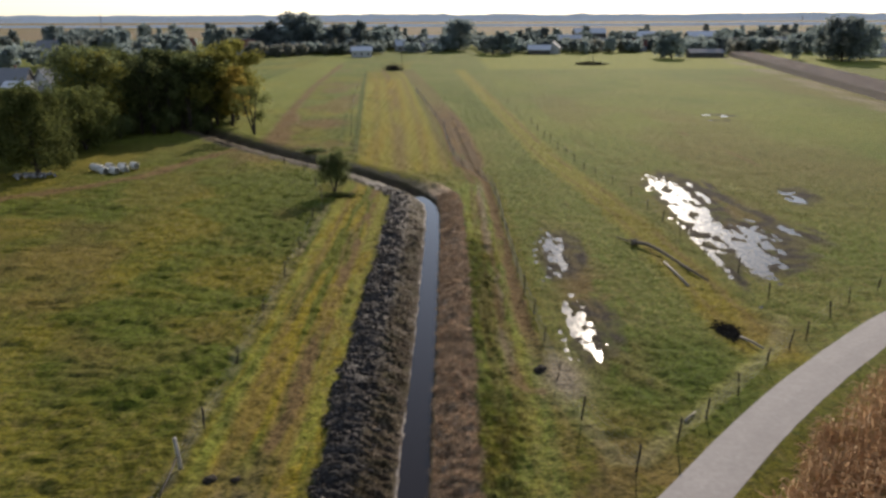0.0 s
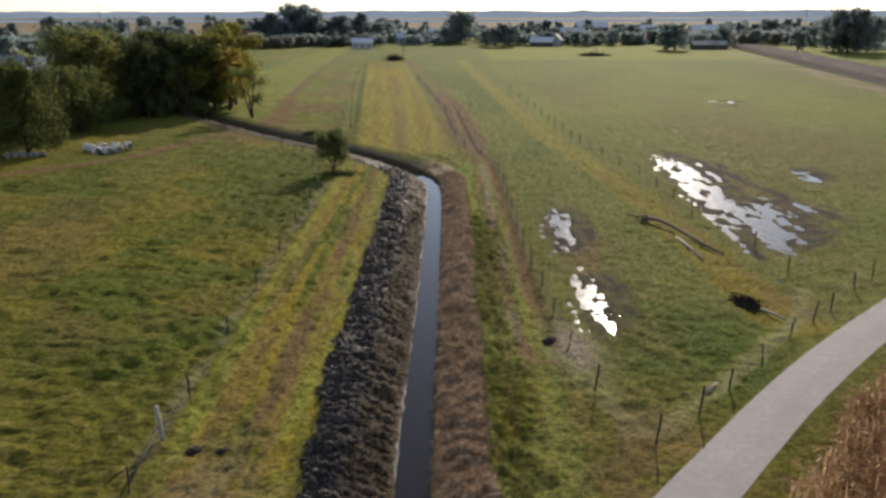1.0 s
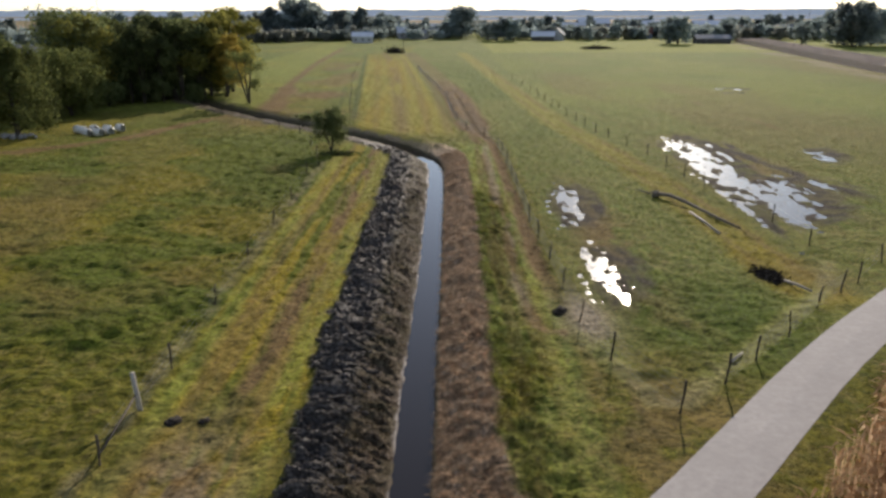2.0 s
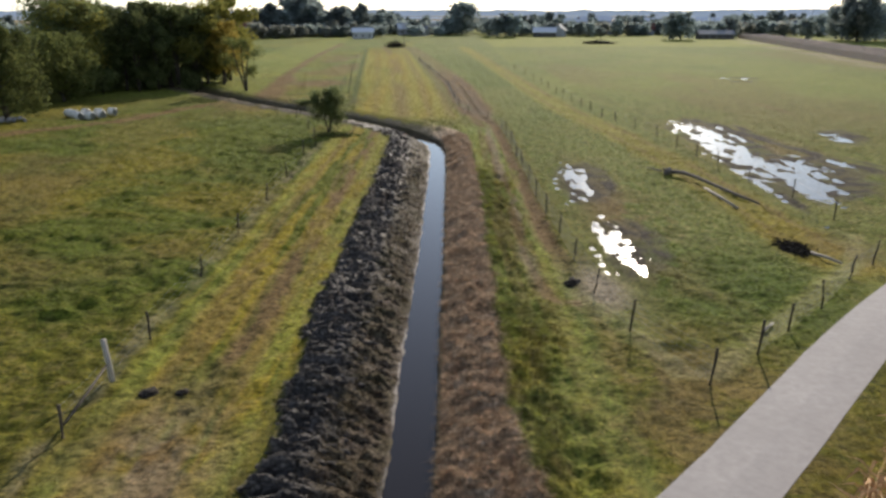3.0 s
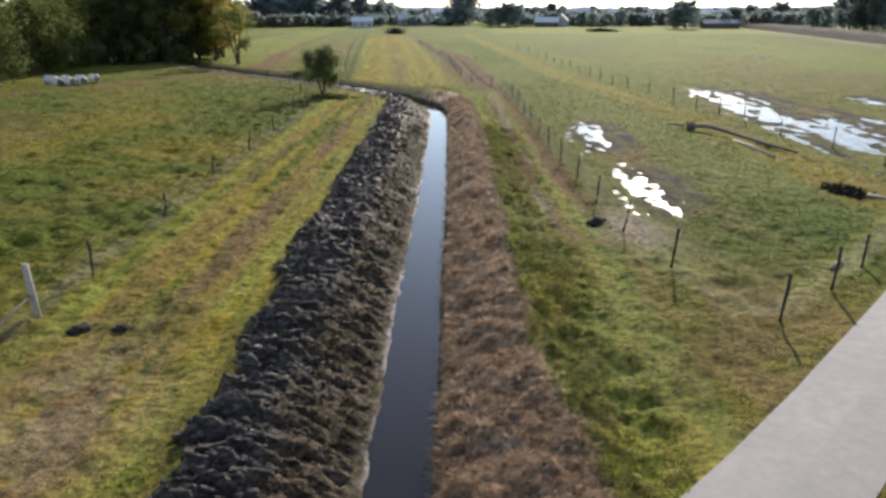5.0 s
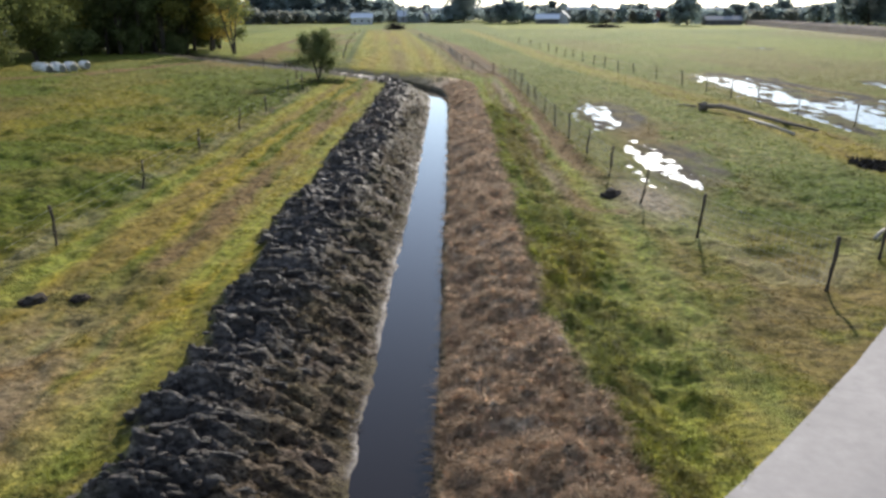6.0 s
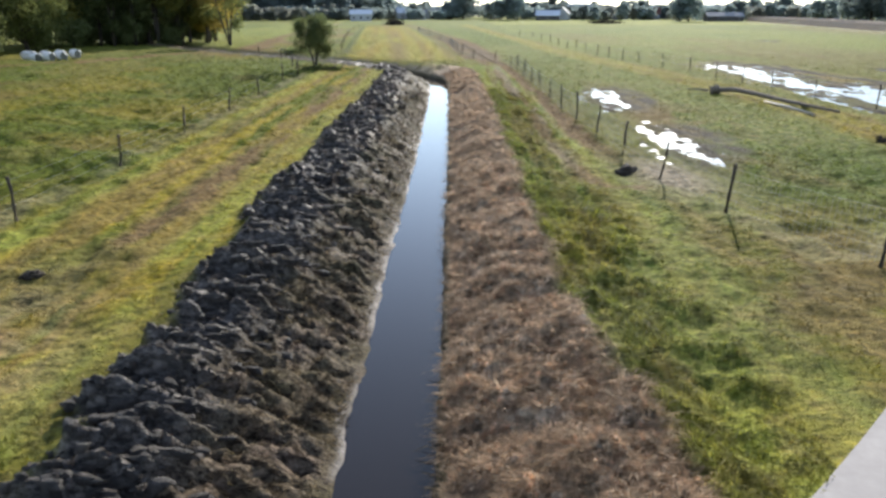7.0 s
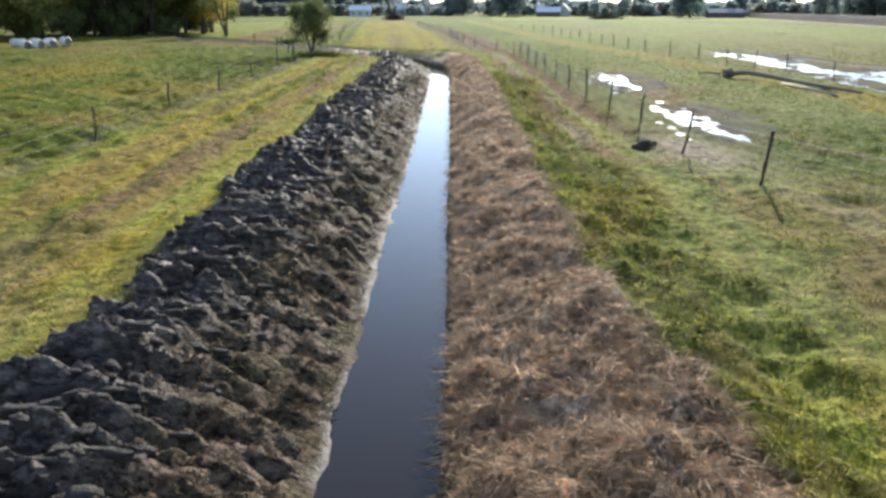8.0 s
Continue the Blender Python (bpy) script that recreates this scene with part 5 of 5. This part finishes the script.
def mud_clods():
    """The nearest clods are pieces of the ground, the rest one heap."""
    rng = np.random.default_rng(17)
    kinds = [clod_mesh(k) for k in range(14)]
    crumbs = [clod_mesh(k, 1) for k in range(30, 38)]
    n = 9000
    y = 15.5 + 74 * rng.random(n) ** 1.7
    x = np.interp(y, [p[1] for p in DITCH[:7]], [p[0] for p in DITCH[:7]]) + rng.uniform(-5.9, -2.2, n)
    r = regions(x, y)
    keep = rng.random(n) < r["mud"] * (1 - 0.85 * r["low"])
    x, y = x[keep], y[keep]
    z = land(x, y)
    inner = regions(x - 0.5, y)["mud"] > 0.9
    roll = (rng.random(len(x)) < 0.3) & inner
    size = np.where(roll, rng.uniform(0.05, 0.125, len(x)), 0.03 + 0.12 * rng.random(len(x)) ** 3)
    long = np.where(roll, rng.uniform(1.6, 3.4, len(x)), 1.2)
    turn = rng.normal(0, 1, len(x)) * np.where(roll, 20, 45)
    near = np.argsort(y - 12 * size)[:300]
    ground = bpy.data.objects["ground"]
    verts, faces, count = [], [], 0
    single = set(near.tolist())
    for k in range(len(x)):
        m = pose(x[k], y[k], z[k] - 0.25 * size[k], turn[k] * 0.3, turn[k] * 0.2, turn[k]) @ Matrix.Diagonal((size[k] * long[k], size[k], size[k], 1))
        me = kinds[k % 14] if k in single or size[k] > 0.07 else crumbs[k % 8]
        if k in single:
            ob = new("clod", me)
            ob.parent = ground
            ob.matrix_basis = m
        else:
            co = np.empty(len(me.vertices) * 3, np.float32)
            me.vertices.foreach_get("co", co)
            co = co.reshape(-1, 3) @ np.array(m.to_3x3()).T + np.array(m.translation)
            idx = np.empty(len(me.polygons) * 3, np.int32)
            me.polygons.foreach_get("vertices", idx)
            verts.append(co)
            faces.append(idx.reshape(-1, 3) + count)
            count += len(co)
    tagged(new("mud_clods", mesh_np("mud_clods", np.concatenate(verts), np.concatenate(faces), CLOD, True)), "dark clods of dug mud heaped along the ditch", "mud", kind="stuff")


mud_clods()


def blades_of(name, x, y, length, width, rise, curl, label, category, lift=0.0, heading=None, dry=None, r=None):
    """Bent blades: each rises from its root to its middle and bows over to the tip."""
    rng = np.random.default_rng(len(x) + 1)
    n = len(x)
    r = r or regions(x, y)
    z = land(x, y, r) + lift
    if dry is not None:
        r = dict(r, straw=dry, silt_glint=0 * dry, mud=r["mud"] * (dry < 0.5))
    a = rng.uniform(0, 2 * math.pi, n) if heading is None else heading
    b = a + curl * rng.normal(0, 1, n)
    up = np.array([0, 0, 1.0])
    out, bow = np.stack([np.cos(a), np.sin(a), 0 * a], 1), np.stack([np.cos(b), np.sin(b), 0 * b], 1)
    c = a + math.pi / 2 + rng.normal(0, 0.4, n)
    side = np.stack([np.cos(c), np.sin(c), rng.normal(0, 0.3, n)], 1) * (width / 2)[:, None]
    root = np.stack([x, y, z - 0.02], 1)
    mid = root + out * (0.5 * length * np.sqrt(np.clip(1 - rise ** 2, 0.05, 1)))[:, None] + up * (0.55 * length * rise)[:, None]
    tip = mid + bow * (0.5 * length)[:, None] + up * (length * (0.75 * rise - 0.35) * rng.uniform(0.3, 1, n))[:, None]
    v = np.stack([root - side, root + side, mid + side * 0.8, mid - side * 0.8, tip], 1).reshape(-1, 3)
    faces = (np.arange(n)[:, None, None] * 5 + np.array([[0, 1, 2], [0, 2, 3], [3, 2, 4]])[None]).reshape(-1, 3)
    me = mesh_np(name, v, faces, BLADES, False, {k: np.repeat(val, 5, axis=0) for k, val in shares(r).items()})
    tagged(new(name, me), label, category, kind="stuff")


def meadow_grass():
    rng = np.random.default_rng(23)
    n = 420000
    y = 15 + 105 * rng.random(n) ** 1.8
    x = rng.uniform(-1, 1, n) * 0.64 * (y + 4)
    extra = rng.random(n) < 0.16
    y = np.where(extra, 16 + 50 * rng.random(n) ** 1.6, y)
    x = np.where(extra, np.interp(y, [p[1] for p in DITCH[:7]], [p[0] for p in DITCH[:7]]) + rng.uniform(3.0, 6.2, n), x)
    clump = 0.4 * billow(x * 0.6, y * 0.5, 61, 3) + 0.65 * fbm(x * 1.7, y * 1.4, 64, 3)
    r = regions(x, y)
    rd, _ = along(ROAD_MID, x, y)
    bare = np.maximum.reduce([r["mud"], r["straw"], r["wet"], 0.75 * r["soil"], r["dusty"]])
    keep = (rng.random(n) > bare) & (rng.random(n) < 2.3 * (clump - 0.2)) & (np.abs(rd) > 1.24 + 0.3 * rng.random(n)) & (rd < 3.4) & (rng.random(n) > step(55, 120, y))
    x, y, clump, g, d = x[keep], y[keep], clump[keep], r["green"][keep], r["d"][keep]
    far = 0.8 + (y - 15) / 50
    rank = band(3.2, 5.2, 0.3, d)
    h = rng.uniform(0.08, 0.2, len(x)) * (0.6 + 0.9 * clump + 0.5 * g + 0.8 * rank) * far ** 0.4
    w = rng.uniform(0.012, 0.028, len(x)) * far
    blades_of("meadow_grass", x, y, h, w, rng.uniform(0.15, 0.8, len(x)), 0.6, "short tussocky autumn grass, green and yellow", "grass",
              heading=9 * fbm(x * 0.9, y * 0.9, 87, 2) + rng.normal(0, 0.9, len(x)), r={k: v[keep] for k, v in r.items()})


meadow_grass()


def bank_straw():
    rng = np.random.default_rng(29)
    n = 300000
    y = 15.5 + 71 * rng.random(n) ** 1.9
    mid = np.interp(y, [p[1] for p in DITCH[:7]], [p[0] for p in DITCH[:7]])
    x = mid + rng.uniform(0.72, 4.9, n)
    heap = fbm(x * 1.2, y * 1.4, 82, 3)
    keep = (rng.random(n) < regions(x, y)["straw"]) & (rng.random(n) < 0.45 + 0.6 * step(0.38, 0.56, heap))
    x, y = x[keep], y[keep]
    n = len(x)
    far = 0.75 + (y - 15) / 35
    swirl = 14 * fbm(x * 0.8, y * 0.8, 81, 3) + rng.normal(0, 1.1, n)
    blades_of("bank_straw", x, y, 0.12 + 0.5 * rng.random(n) ** 1.8, rng.uniform(0.010, 0.026, n) * far, np.clip(rng.normal(0.16, 0.18, n), -0.1, 0.8), 0.8,
              "matted dry brown reed straw on the ditch bank", "straw", 0.03, swirl)
    n = 150000
    y = 15.5 + 58 * rng.random(n) ** 1.8
    mid = np.interp(y, [p[1] for p in DITCH[:7]], [p[0] for p in DITCH[:7]])
    x = mid + rng.uniform(-5.3, -0.95, n)
    thick = fbm(x * 0.9, y * 0.9, 83, 3)
    keep = (rng.random(n) < 1.7 * (thick - 0.25)) & (rng.random(n) < step(-4.2, -2.3, x - mid) + 0.12)
    x, y = x[keep], y[keep]
    n = len(x)
    swirl = 14 * fbm(x * 0.9, y * 0.9, 85, 3) + rng.normal(0, 0.9, n)
    blades_of("bank_roots", x, y, rng.uniform(0.08, 0.34, n), rng.uniform(0.008, 0.020, n) * (0.8 + (y - 15) / 40), np.clip(rng.normal(0.15, 0.2, n), -0.1, 0.8), 1.0,
              "torn roots and dry stalks in the dug bank", "straw", 0.02, swirl, np.where(rng.random(n) < 0.5, rng.uniform(0.2, 0.6, n), 0.0))


bank_straw()
